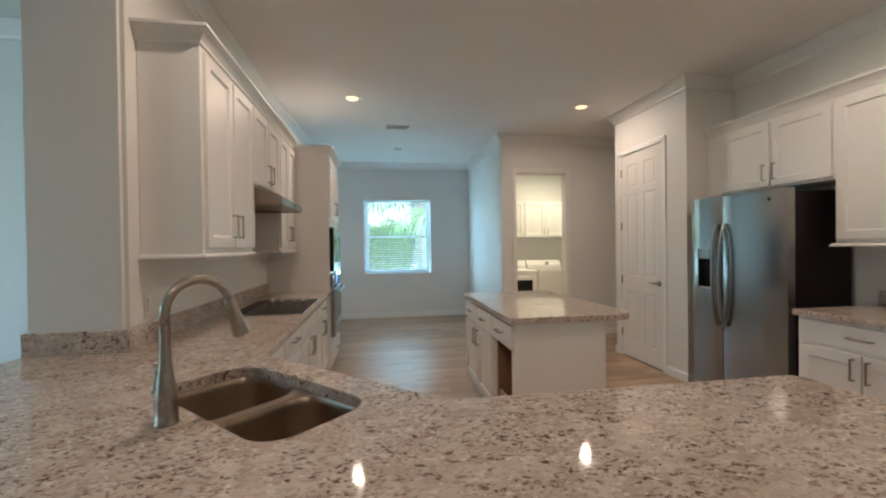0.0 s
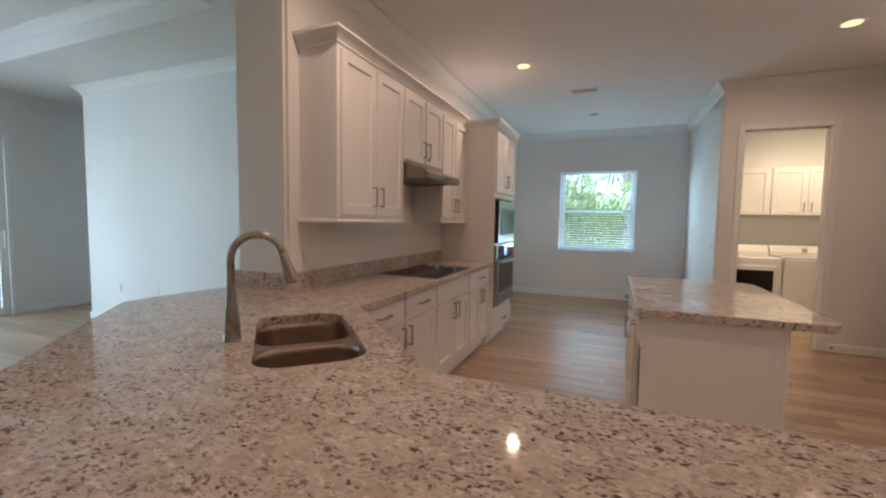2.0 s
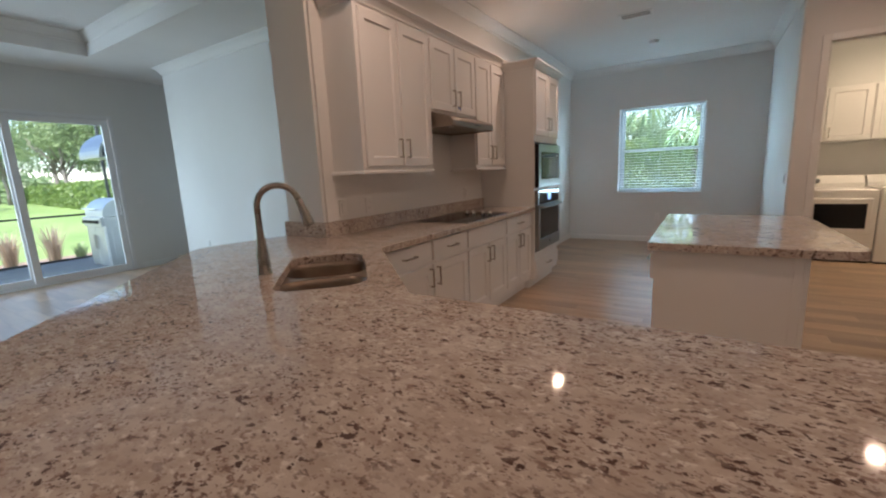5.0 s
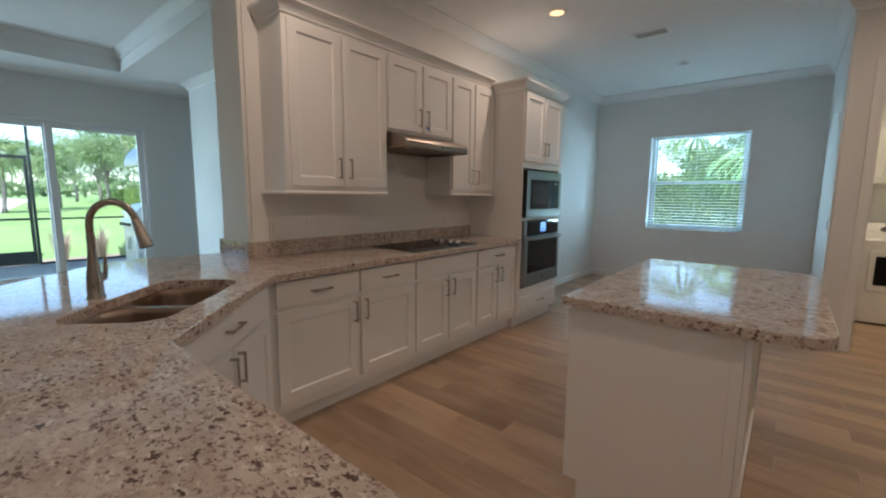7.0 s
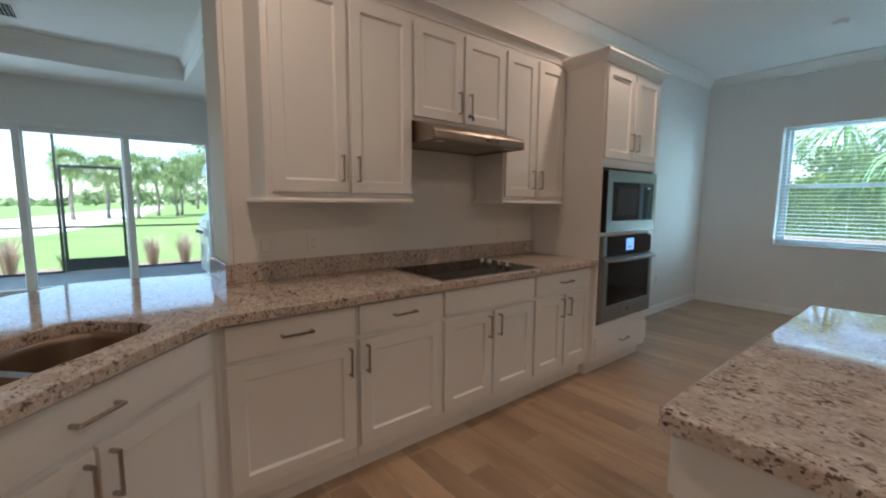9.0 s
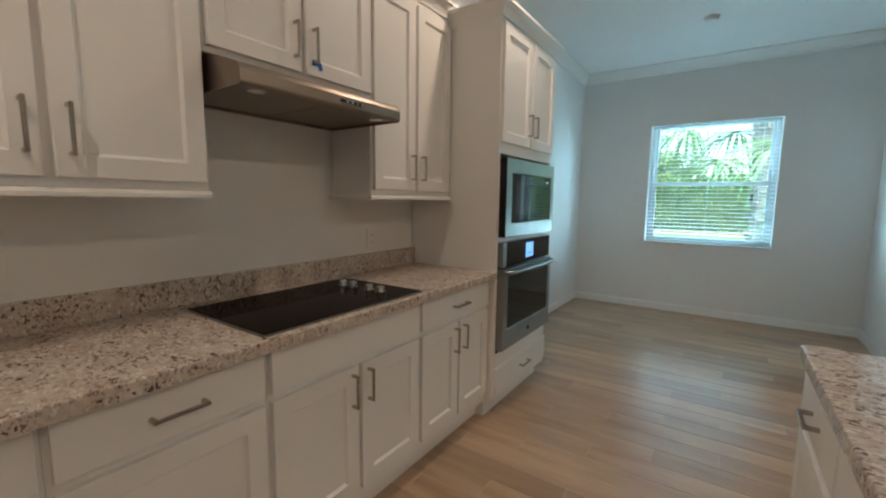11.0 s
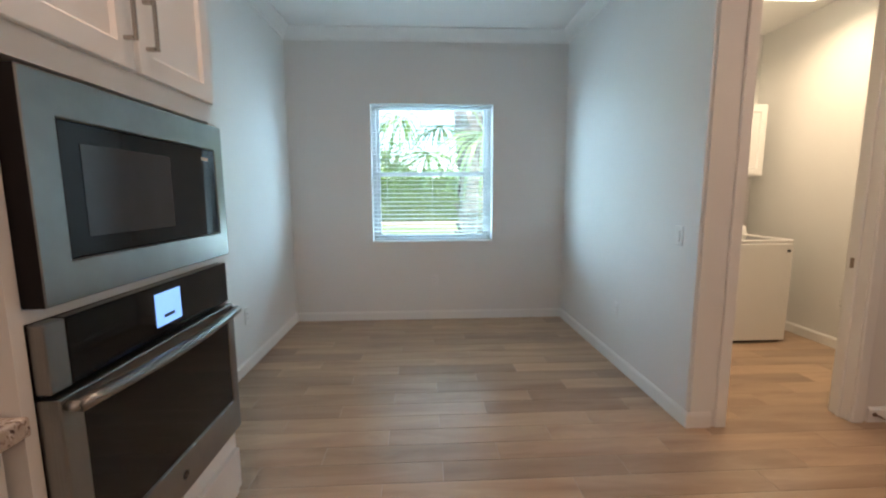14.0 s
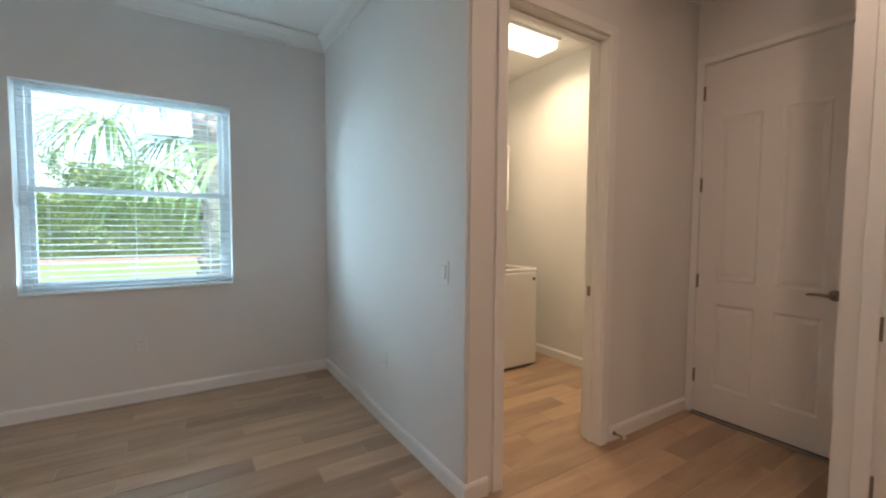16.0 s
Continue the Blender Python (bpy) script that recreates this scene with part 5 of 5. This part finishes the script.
part("cover", cyl(bmesh.new(), (0, 0, -0.022), 0.045, 0.020, "z", 28, 0.056), PLASTIC, sm)


# ---- outlets and switches ----
def wall_plate(m, kind):
    """A cover plate looking towards local -y."""
    p = thing("outlet" if kind == "outlet" else "light_switch", m, "white duplex outlet with cover plate" if kind == "outlet" else "white rocker light switch with cover plate", kind)
    part("plate", box(bmesh.new(), -0.036, 0.036, -0.008, -0.0005, -0.058, 0.058, 0.004, 2), PLASTIC, p)
    if kind == "outlet":
        for z in (-0.021, 0.021):
            s = part("socket", box(bmesh.new(), -0.016, 0.016, -0.011, -0.006, z - 0.014, z + 0.014, 0.004, 2), PLASTIC, p)
            part("slot", boxes((-0.007, -0.005, -0.0115, -0.011, z - 0.004, z + 0.005), (0.005, 0.007, -0.0115, -0.011, z - 0.004, z + 0.005)), RUBBER, s)
    else:
        # dark sheet behind the rocker draws the shade line round it
        part("gap_shade", boxes((-0.0160, 0.0160, -0.0086, -0.0079, -0.0338, 0.0338)), RUBBER, p)
        part("rocker", box(bmesh.new(), -0.0155, 0.0155, -0.013, -0.006, -0.033, 0.033, 0.003, 2), PLASTIC, p)


for m, kind in ((pose(0.427, NY, 0.43), "outlet"), (pose(RX, 6.865, 0.44, 0, 0, -90), "outlet"), (pose(RX, 6.135, 1.09, 0, 0, -90), "switch"), (pose(LAUX, 7.05, 0.40, 0, 0, -90), "outlet"), (pose(PX, 3.93, 0.42, 0, 0, -90), "outlet"), (pose(NW, 6.93, 0.42, 0, 0, 90), "outlet"),
                (pose(LW, 2.67, 1.10, 0, 0, 90), "outlet"), (pose(LW, 2.40, 1.10, 0, 0, 90), "switch"), (pose(LW, 4.20, 1.10, 0, 0, 90), "outlet"), (pose(-4.97, 3.49, 0.45), "outlet"), (pose(-4.26, 3.49, 0.45), "outlet"), (pose(SX, 3.40, 1.10, 0, 0, 90), "switch")):
    wall_plate(m, kind)


# ---- outdoors ----
def soup(name, verts, faces, mat, label, category, kind="", group=""):
    me = bpy.data.meshes.new(name)
    me.from_pydata(verts, [], faces)
    me.materials.append(mat)
    return tagged(new(name, me), label, category, group, kind)


def leaf_quads(rng, centres, size, up=0.3):
    """Small folded leaves round given centres, as vertices and faces."""
    n = len(centres)
    a = rng.normal(size=(n, 3))
    a[:, 2] *= 0.6
    a /= np.linalg.norm(a, axis=1, keepdims=True)
    b = rng.normal(size=(n, 3))
    b -= (b * a).sum(1, keepdims=True) * a
    b /= np.linalg.norm(b, axis=1, keepdims=True)
    s = size * rng.uniform(0.6, 1.3, (n, 1))
    v = np.stack([centres - a * s, centres + b * s * 0.45, centres + a * s, centres - b * s * 0.45], 1).reshape(-1, 3)
    f = [(4 * i, 4 * i + 1, 4 * i + 2, 4 * i + 3) for i in range(n)]
    return v.tolist(), f


structure("ground", boxes((-700, 700, -700, 700, -0.6, -0.22)), LAWN, "bright green mown lawn", "ground")
structure("patio", boxes((-9.35, SX - 0.12, -4.5, 4.2, -0.25, -0.03)), PAVER, "smooth pale concrete patio", "patio")
structure("planting_bed", boxes((-11.2, -9.35, -8, 6, -0.3, -0.17)), MULCH, "brown mulch planting bed", "planting bed")
structure("path", prism(bmesh.new(), [(-19, -9), (-24, -0.5), (-40, 3.0), (-125, 12.5), (-130, 9), (-62, -2), (-38, -6), (-30, -14)], -0.30, -0.19, "z"), SAND, "pale sandy cart path across the lawn", "path")
structure("planting_strip", boxes((-15, 15, 25.4, 29.2, -0.3, -0.18)), MULCH, "brown mulch strip below the hedge", "planting bed")
# roof added above the view, only to keep sun off the patio
structure("patio_shade_roof", boxes((-8.7, SX - 0.12, -4.5, 4.2, 2.95, 3.1)), STUCCO, "unseen white roof added to shade the patio", "ceiling")
structure("wall_patio", boxes((-9.2, SX - 0.12, 3.95, 4.15, -0.03, 2.9), bev=0.01), STUCCO, "white stucco patio wall", "wall")
structure("house_wall", boxes((SX - 0.12, LAUX + 0.3, NY + 0.2, NY + 0.201, -0.22, 0.0)), STUCCO, "white stucco outer wall foot", "wall")

# screen enclosure
sc = thing("screen_enclosure", pose(-9.25, 0, -0.03), "dark bronze aluminium patio screen frame with door", "screen enclosure")
for y in (3.88, 2.02, 1.02, -0.9, -2.9):
    part("post", boxes((-0.025, 0.025, y - 0.022, y + 0.022, 0.001, 2.9)), DARKMETAL, sc)
part("rail", boxes((-0.024, 0.024, -2.9, 3.88, 2.88, 2.93)), DARKMETAL, sc)
for y0, y1 in ((2.042, 3.858), (-0.878, 0.998), (-2.878, -0.922)):
    part("rail", boxes((-0.02, 0.02, y0, y1, 0.84, 0.875)), DARKMETAL, sc)
    part("rail", boxes((-0.02, 0.02, y0, y1, 0.001, 0.04)), DARKMETAL, sc)
dr = part("screen_door", boxes((-0.02, 0.02, 1.05, 1.10, 0.02, 2.02), (-0.02, 0.02, 1.94, 1.99, 0.02, 2.02), (-0.02, 0.02, 1.10, 1.94, 1.96, 2.02), (-0.02, 0.02, 1.10, 1.94, 0.84, 0.88), (-0.02, 0.02, 1.10, 1.94, 0.02, 0.26)), DARKMETAL, sc, "dark framed screen door")

# outdoor grill and its hood
gr = thing("gas_grill", pose(-8.28, 3.14, -0.03), "stainless gas grill on a cabinet with chrome knobs", "grill")
part("cart", box(bmesh.new(), 0, 0.78, 0, 0.62, 0.001, 0.86, 0.006), GRILLSTEEL, gr, "brushed stainless cart")
part("control_panel", box(bmesh.new(), 0.0, 0.78, -0.05, -0.001, 0.70, 0.86, 0.012, 2), GRILLSTEEL, gr)
for k in range(5):
    part("knob", cyl(bmesh.new(), (0.11 + 0.14 * k, -0.07, 0.78), 0.026, 0.04, "y", 14), BLACK, gr, "black control knob")
lid = [(0.0, 0.862)] + [(0.31 - 0.31 * math.cos(a), 0.90 + 0.27 * math.sin(a)) for a in (math.radians(q) for q in range(0, 121, 12))] + [(0.60, 0.862)]
part("lid", prism(bmesh.new(), lid, 0.02, 0.76, "x"), GRILLSTEEL, gr, "rounded stainless lid")
part("handle", tube(bmesh.new(), [(0.10, -0.05, 1.0), (0.68, -0.05, 1.0)], 0.014, 10), CHROME, gr)
part("handle_post", boxes((0.10, 0.12, -0.05, 0.02, 0.992, 1.008), (0.66, 0.68, -0.05, 0.02, 0.992, 1.008)), CHROME, gr)
for x0, x1, hx in ((0.02, 0.385, 0.35), (0.395, 0.76, 0.43)):
    d = part("door", box(bmesh.new(), x0, x1, -0.016, -0.001, 0.06, 0.68, 0.004), GRILLSTEEL, gr)
    part("handle", boxes((hx - 0.008, hx + 0.008, -0.045, -0.017, 0.30, 0.55)), CHROME, d)
part("side_door", box(bmesh.new(), 0.781, 0.79, 0.08, 0.54, 0.10, 0.66, 0.003), GRILLSTEEL, gr)
hd = thing("vent_hood", pose(-8.32, 3.95, 0), "rounded stainless vent hood on the patio wall", "vent hood")
prof = [(0.0, 1.82), (0.0, 2.32), (-0.10, 2.32)] + [(-0.10 - 0.62 * math.sin(a), 1.86 + 0.46 * math.cos(a)) for a in (math.radians(q) for q in range(8, 91, 9))] + [(-0.72, 1.82)]
part("canopy", prism(bmesh.new(), prof, 0.0, 0.86, "x"), STEEL, hd, "brushed stainless curved canopy")
part("end_cap", prism(bmesh.new(), [(-0.03, 1.84), (-0.03, 2.30), (-0.12, 2.30)] + [(-0.12 - 0.56 * math.sin(a), 1.87 + 0.41 * math.cos(a)) for a in (math.radians(q) for q in range(8, 91, 12))] + [(-0.68, 1.84)], 0.861, 0.866, "x"), DARKGLASS, hd, "dark end cap")

rng = np.random.default_rng(5)


def grass_clump(x, y, h, n, mat, label, kindname):
    vs, fs = [], []
    for i in range(n):
        a, lean = rng.uniform(0, 2 * math.pi), rng.uniform(0.05, 0.42)
        r0 = rng.uniform(0, 0.09)
        p0 = np.array([x + r0 * math.cos(a), y + r0 * math.sin(a), -0.17])
        d = np.array([math.cos(a), math.sin(a), 0])
        s = np.array([-math.sin(a), math.cos(a), 0]) * 0.007
        hh = h * rng.uniform(0.6, 1.05)
        p1 = p0 + d * lean * hh * 0.4 + np.array([0, 0, hh * 0.6])
        p2 = p0 + d * lean * hh * 1.2 + np.array([0, 0, hh])
        b = len(vs)
        vs += [tuple(p0 - s), tuple(p0 + s), tuple(p1 + s), tuple(p1 - s), tuple(p2)]
        fs += [(b, b + 1, b + 2, b + 3), (b + 3, b + 2, b + 4)]
    soup(kindname, vs, fs, mat, label, "plant", "", "patio bed plants")


for x, y, h, kind in ((-10.0, 3.05, 0.85, 0), (-10.2, 2.45, 0.8, 0), (-10.0, 2.0, 0.35, 1), (-10.1, 1.0, 0.5, 1), (-10.0, 0.2, 0.9, 0), (-10.2, -0.6, 0.95, 0), (-10.0, -1.2, 0.45, 1), (-10.1, 3.5, 0.4, 1), (-10.0, -2.0, 0.9, 0)):
    grass_clump(x, y, h, 170 if kind == 0 else 110, DRYGRASS if kind == 0 else PALMLEAF, "dry tan ornamental grass clump in mulch" if kind == 0 else "small green strappy shrub in mulch", "ornamental_grass" if kind == 0 else "shrub")


def hedge(p0, p1, width, h, n, size, label, seed):
    """A clipped hedge from p0 to p1: most leaves lie near its outer faces, in lumps."""
    g = np.random.default_rng(seed)
    p0, p1 = np.array(p0), np.array(p1)
    length = float(np.hypot(*(p1 - p0)))
    along = (p1 - p0) / length
    across = np.array([-along[1], along[0]])
    u = g.uniform(size=(n, 3))
    pick = g.integers(0, 3, n)
    for k, axis in ((0, 1), (1, 1), (2, 2)):
        near = g.beta(0.6, 5, (pick == k).sum())
        u[pick == k, axis] = near if k == 0 else 1 - near
    s, w, z = u[:, 0] * length, (u[:, 1] - 0.5) * width, u[:, 2] * h - 0.2
    lump = 0.12 * np.sin(s * 1.9 + seed) * np.cos(w * 2.3) + 0.10 * np.sin(s * 5.1 + w * 4.3)
    z *= 1 + lump * 0.6
    w += g.normal(0, 0.07, n) + 0.10 * np.sin(s * 2.7 + z * 3.1)
    c = np.concatenate([p0 + s[:, None] * along + w[:, None] * across, z[:, None]], 1)
    v, f = leaf_quads(g, c, size)
    hd = soup("hedge", v, f, LEAF, label, "hedge", "stuff")
    core = [tuple(p0 + along * (0.3 if a == 0 else length - 0.3) + across * b) for a, b in ((0, 0.3 - width / 2), (1, 0.3 - width / 2), (1, width / 2 - 0.3), (0, width / 2 - 0.3))]
    part("core", prism(bmesh.new(), core, -0.21, h * 0.8), LEAF2, hd, "shaded twigs inside the hedge")


hedge((-15, 28.6), (15, 28.6), 1.8, 2.85, 36000, 0.095, "dense clipped green hedge beyond the nook window", 3)
hedge((-26, 11.6), (-96, 21.5), 2.2, 1.95, 30000, 0.17, "low clipped green hedge at the lawn's edge", 4)


def fan_leaf(verts, faces, base, way, length, blades, droop, g, width=0.030, stalk=None):
    """One palm fan: a stalk and many narrow folded blades that bend down at the tips."""
    way = Vector(way).normalized()
    side = way.cross(Vector((0, 0, 1)))
    side = side.normalized() if side.length > 0.05 else Vector((1, 0, 0))
    up = side.cross(way)
    base = Vector(base)
    stalk = stalk or length * 0.55
    hub = base + way * stalk - Vector((0, 0, droop * 0.15))
    b = len(verts)
    s = side * 0.014
    verts += [tuple(base - s), tuple(base + s), tuple(hub + s), tuple(hub - s)]
    faces.append((b, b + 1, b + 2, b + 3))
    for k in range(blades):
        a = radians(-115 + 230 * (k + 0.5) / blades) + g.normal(0, 0.03)
        d = way * math.cos(a) + side * math.sin(a) + up * g.normal(0.05, 0.10)
        ln = length * (0.62 + 0.38 * math.cos(a * 0.7)) * g.uniform(0.85, 1.1)
        n = d.cross(up).normalized() * width * 0.5
        p0 = hub
        p1 = hub + d * ln * 0.5 - Vector((0, 0, droop * 0.10 * ln))
        p2 = hub + d * ln * 0.82 - Vector((0, 0, droop * 0.42 * ln))
        p3 = hub + d * ln * 0.94 - Vector((0, 0, droop * 0.85 * ln))
        b = len(verts)
        verts += [tuple(p0 - n * 0.3), tuple(p0 + n * 0.3), tuple(p1 + n), tuple(p1 - n), tuple(p2 + n * 0.6), tuple(p2 - n * 0.6), tuple(p3)]
        faces += [(b, b + 1, b + 2, b + 3), (b + 3, b + 2, b + 4, b + 5), (b + 5, b + 4, b + 6)]


def palm(x, y, h, r, leaves, blades, size, seed, label, low=-40, boots=True, zg=-0.22, stalk=None, blade=0.030):
    g = np.random.default_rng(seed)
    p = thing("palm_tree", pose(x, y, zg), label, "palm tree", "palm trees")
    pts = [(0.05 * math.sin(k * 0.7 + seed), 0.05 * math.cos(k * 0.9 + seed), h * k / 9) for k in range(10)]
    part("trunk", tube(bmesh.new(), pts, [r * (1.15 if k == 0 else 0.95 + 0.05 * math.sin(k * 2.1)) for k in range(10)], 14), BARK, p, "", True)
    if boots:
        for k in range(46):
            a, z = 2.4 * k, 0.25 + (h - 0.3) * k / 46
            bb = bmesh.new()
            o = Vector((math.cos(a), math.sin(a), 0))
            q = Vector((-o.y, o.x, 0))
            c = o * r * 0.92 + Vector((0, 0, z))
            vs = [bb.verts.new(c + q * w + o * d + Vector((0, 0, e))) for w, d, e in ((-0.07, -0.02, 0), (0.07, -0.02, 0), (0.05, 0.06, 0.16), (-0.05, 0.06, 0.16), (-0.05, -0.02, 0.17), (0.05, -0.02, 0.17))]
            for fidx in ((0, 1, 2, 3), (3, 2, 5, 4), (0, 3, 4), (1, 5, 2), (0, 4, 5, 1)):
                bb.faces.new([vs[i] for i in fidx])
            part("leaf_boot", bb, BARK, p)
    vs, fs = [], []
    for k in range(leaves):
        az = 2.39996 * k + g.normal(0, 0.15)
        el = radians(low + (80 - low) * ((k + 0.5) / leaves) + g.normal(0, 5))
        fan_leaf(vs, fs, (0.1 * math.cos(az), 0.1 * math.sin(az), h - 0.1 + 0.3 * k / leaves), (math.cos(az) * math.cos(el), math.sin(az) * math.cos(el), math.sin(el)), size * g.uniform(0.85, 1.15), blades, 0.75, g, blade, stalk)
    me = bpy.data.meshes.new("crown")
    me.from_pydata(vs, [], fs)
    me.materials.append(PALMLEAF)
    ob = new("crown", me)
    ob.parent = p
    return p


palm(1.12, 10.75, 3.0, 0.25, 17, 40, 1.05, 11, "cabbage palm with booted trunk beside the window", low=-38, stalk=1.05, blade=0.042)


def broadleaf(x, y, h, rad, seed, n=2600, label="leafy green tree at the lawn's far edge"):
    g = np.random.default_rng(seed)
    t = thing("tree", pose(x, y, -0.22), label, "tree", "far trees")
    bm = bmesh.new()
    fork = h * 0.35
    tube(bm, [(0, 0, 0), (0.1, 0.05, fork * 0.5), (0.05, -0.1, fork), (0.1, 0, h * 0.8)], [h * 0.028, h * 0.022, h * 0.018, h * 0.006], 8)
    tips = []
    for k in range(9):
        a, e = 2.4 * k, g.uniform(0.3, 1.0)
        q = Vector((math.cos(a) * rad * 0.7 * math.cos(e), math.sin(a) * rad * 0.7 * math.cos(e), fork + (h - fork) * g.uniform(0.25, 0.9)))
        st = Vector((0.05, -0.05, fork * g.uniform(0.8, 1.2)))
        tube(bm, [st, (st + q) / 2 + Vector((0, 0, 0.15)), q], [h * 0.011, h * 0.007, h * 0.003], 6)
        tips.append(q)
    part("trunk", bm, BARK, t, "", True)
    cs = []
    for k in range(26):
        base = tips[k % 9] if k < 18 else Vector((0, 0, h * 0.85))
        c = np.array(base) + g.normal(0, rad * 0.28, 3)
        m = n // 26
        cs.append(c + g.normal(0, 1, (m, 3)) * rad * np.array([0.17, 0.17, 0.12]))
    v, f = leaf_quads(g, np.concatenate(cs), 0.17)
    me = bpy.data.meshes.new("crown")
    me.from_pydata(v, [], f)
    me.materials.append(LEAF2)
    ob = new("crown", me)
    ob.parent = t


# a far line of trees behind the lawn, seen through the sliding doors
for i, (x, y, h, rad) in enumerate(((-52, 15.5, 9, 3.6), (-60, 17, 10, 3.8), (-48, 18, 10, 3.8), (-56, 22, 11, 4.2), (-44, 19, 10, 3.6), (-70, 15, 9, 3.6), (-80, 16, 9.5, 3.8), (-92, 15, 9, 4), (-46, 23, 11, 4.4), (-64, 25, 11, 4.5), (-40, 21, 10, 4))):
    broadleaf(x, y, h, rad * 1.15, 40 + i, 7500)
for i, (x, y, h) in enumerate(((-42, -0.6, 4.4), (-45, 1.6, 4.2), (-43, 3.6, 4.3), (-51, 5.6, 4.9), (-54, 8.0, 5.1), (-49, 7.0, 4.0))):
    palm(x, y, h, 0.15, 34, 16, 1.25, 70 + i, "tall cabbage palm on the far lawn", boots=False, low=-55, blade=0.10)
for i, (x, y, h, rad) in enumerate(((-9, 34, 4.8, 2.6), (-3.5, 37, 4.6, 2.6), (5, 36, 4.4, 2.6), (11, 36, 4.8, 2.6))):
    broadleaf(x, y, h, rad, 90 + i)
g = np.random.default_rng(8)
cc = np.stack([-150 + g.normal(0, 3, 9000), g.uniform(-160, 190, 9000), np.abs(g.normal(0, 1, 9000)) * 1.0], 1)
cc[:, 2] += 2.2 + 1.6 * np.sin(cc[:, 1] * 0.07) + 1.2 * np.sin(cc[:, 1] * 0.19 + 1)
cc[:, 2] *= g.uniform(0, 1, 9000) ** 0.5
v, f = leaf_quads(g, cc, 1.1)
soup("far_woods", v, f, LEAF2, "hazy line of far trees beyond the lawn", "woods", "stuff")

# ---- floor planks ----
PITCH, PL, Y0 = 0.1476, 0.9, 4.690
OFF = (0.395, 0.69, 1.01)


def plank_geo(x0, x1, y0, y1):
    j, e = 0.0015, 0.0012
    lo = [(x0 + j, y0 + j), (x1 - j, y0 + j), (x1 - j, y1 - j), (x0 + j, y1 - j)]
    hi = [(x0 + j + e, y0 + j + e), (x1 - j - e, y0 + j + e), (x1 - j - e, y1 - j - e), (x0 + j + e, y1 - j - e)]
    v = [(x, y, -0.0035) for x, y in lo] + [(x, y, -0.0006) for x, y in lo] + [(x, y, 0.0) for x, y in hi]
    f = [(8, 9, 10, 11)] + [(4 + k, 4 + (k + 1) % 4, 8 + (k + 1) % 4, 8 + k) for k in range(4)] + [(k, (k + 1) % 4, 4 + (k + 1) % 4, 4 + k) for k in range(4)]
    return v, f


shared = {}
allv, allf = [], []
row = math.ceil((-4.0 - Y0) / PITCH)
while Y0 + row * PITCH < NY:
    y0, y1 = Y0 + row * PITCH, min(Y0 + (row + 1) * PITCH, NY)
    near = y0 > 1.25
    spans = [(SX, LAUX, False)] if not near else [(SX, LW - 0.02, False), (LW - 0.02, LAUX, True)]
    for xa, xb, own in spans:
        if not own and near and y0 > 5.2:
            continue
        x = OFF[row % 3] - PL * 14
        while x < xb:
            a, b = max(x, xa), min(x + PL, xb)
            x += PL
            if b - a < 0.03:
                continue
            if own:
                key = (round(b - a, 3), round(y1 - y0, 3))
                if key not in shared:
                    me = bpy.data.meshes.new("plank")
                    v, f = plank_geo(0, b - a, 0, y1 - y0)
                    me.from_pydata(v, [], f)
                    me.materials.append(PLANK)
                    shared[key] = me
                ob = new("plank", shared[key])
                ob.parent, ob.location = floor, (a, y0, 0)
            else:
                v, f = plank_geo(a, b, y0, y1)
                k = len(allv)
                allv += v
                allf += [tuple(i + k for i in q) for q in f]
    row += 1
me = bpy.data.meshes.new("planks")
me.from_pydata(allv, [], allf)
me.materials.append(PLANK)
ob = tagged(new("plank", me), "wood-look tile planks of the living room", "", "", "stuff")
ob.parent = floor
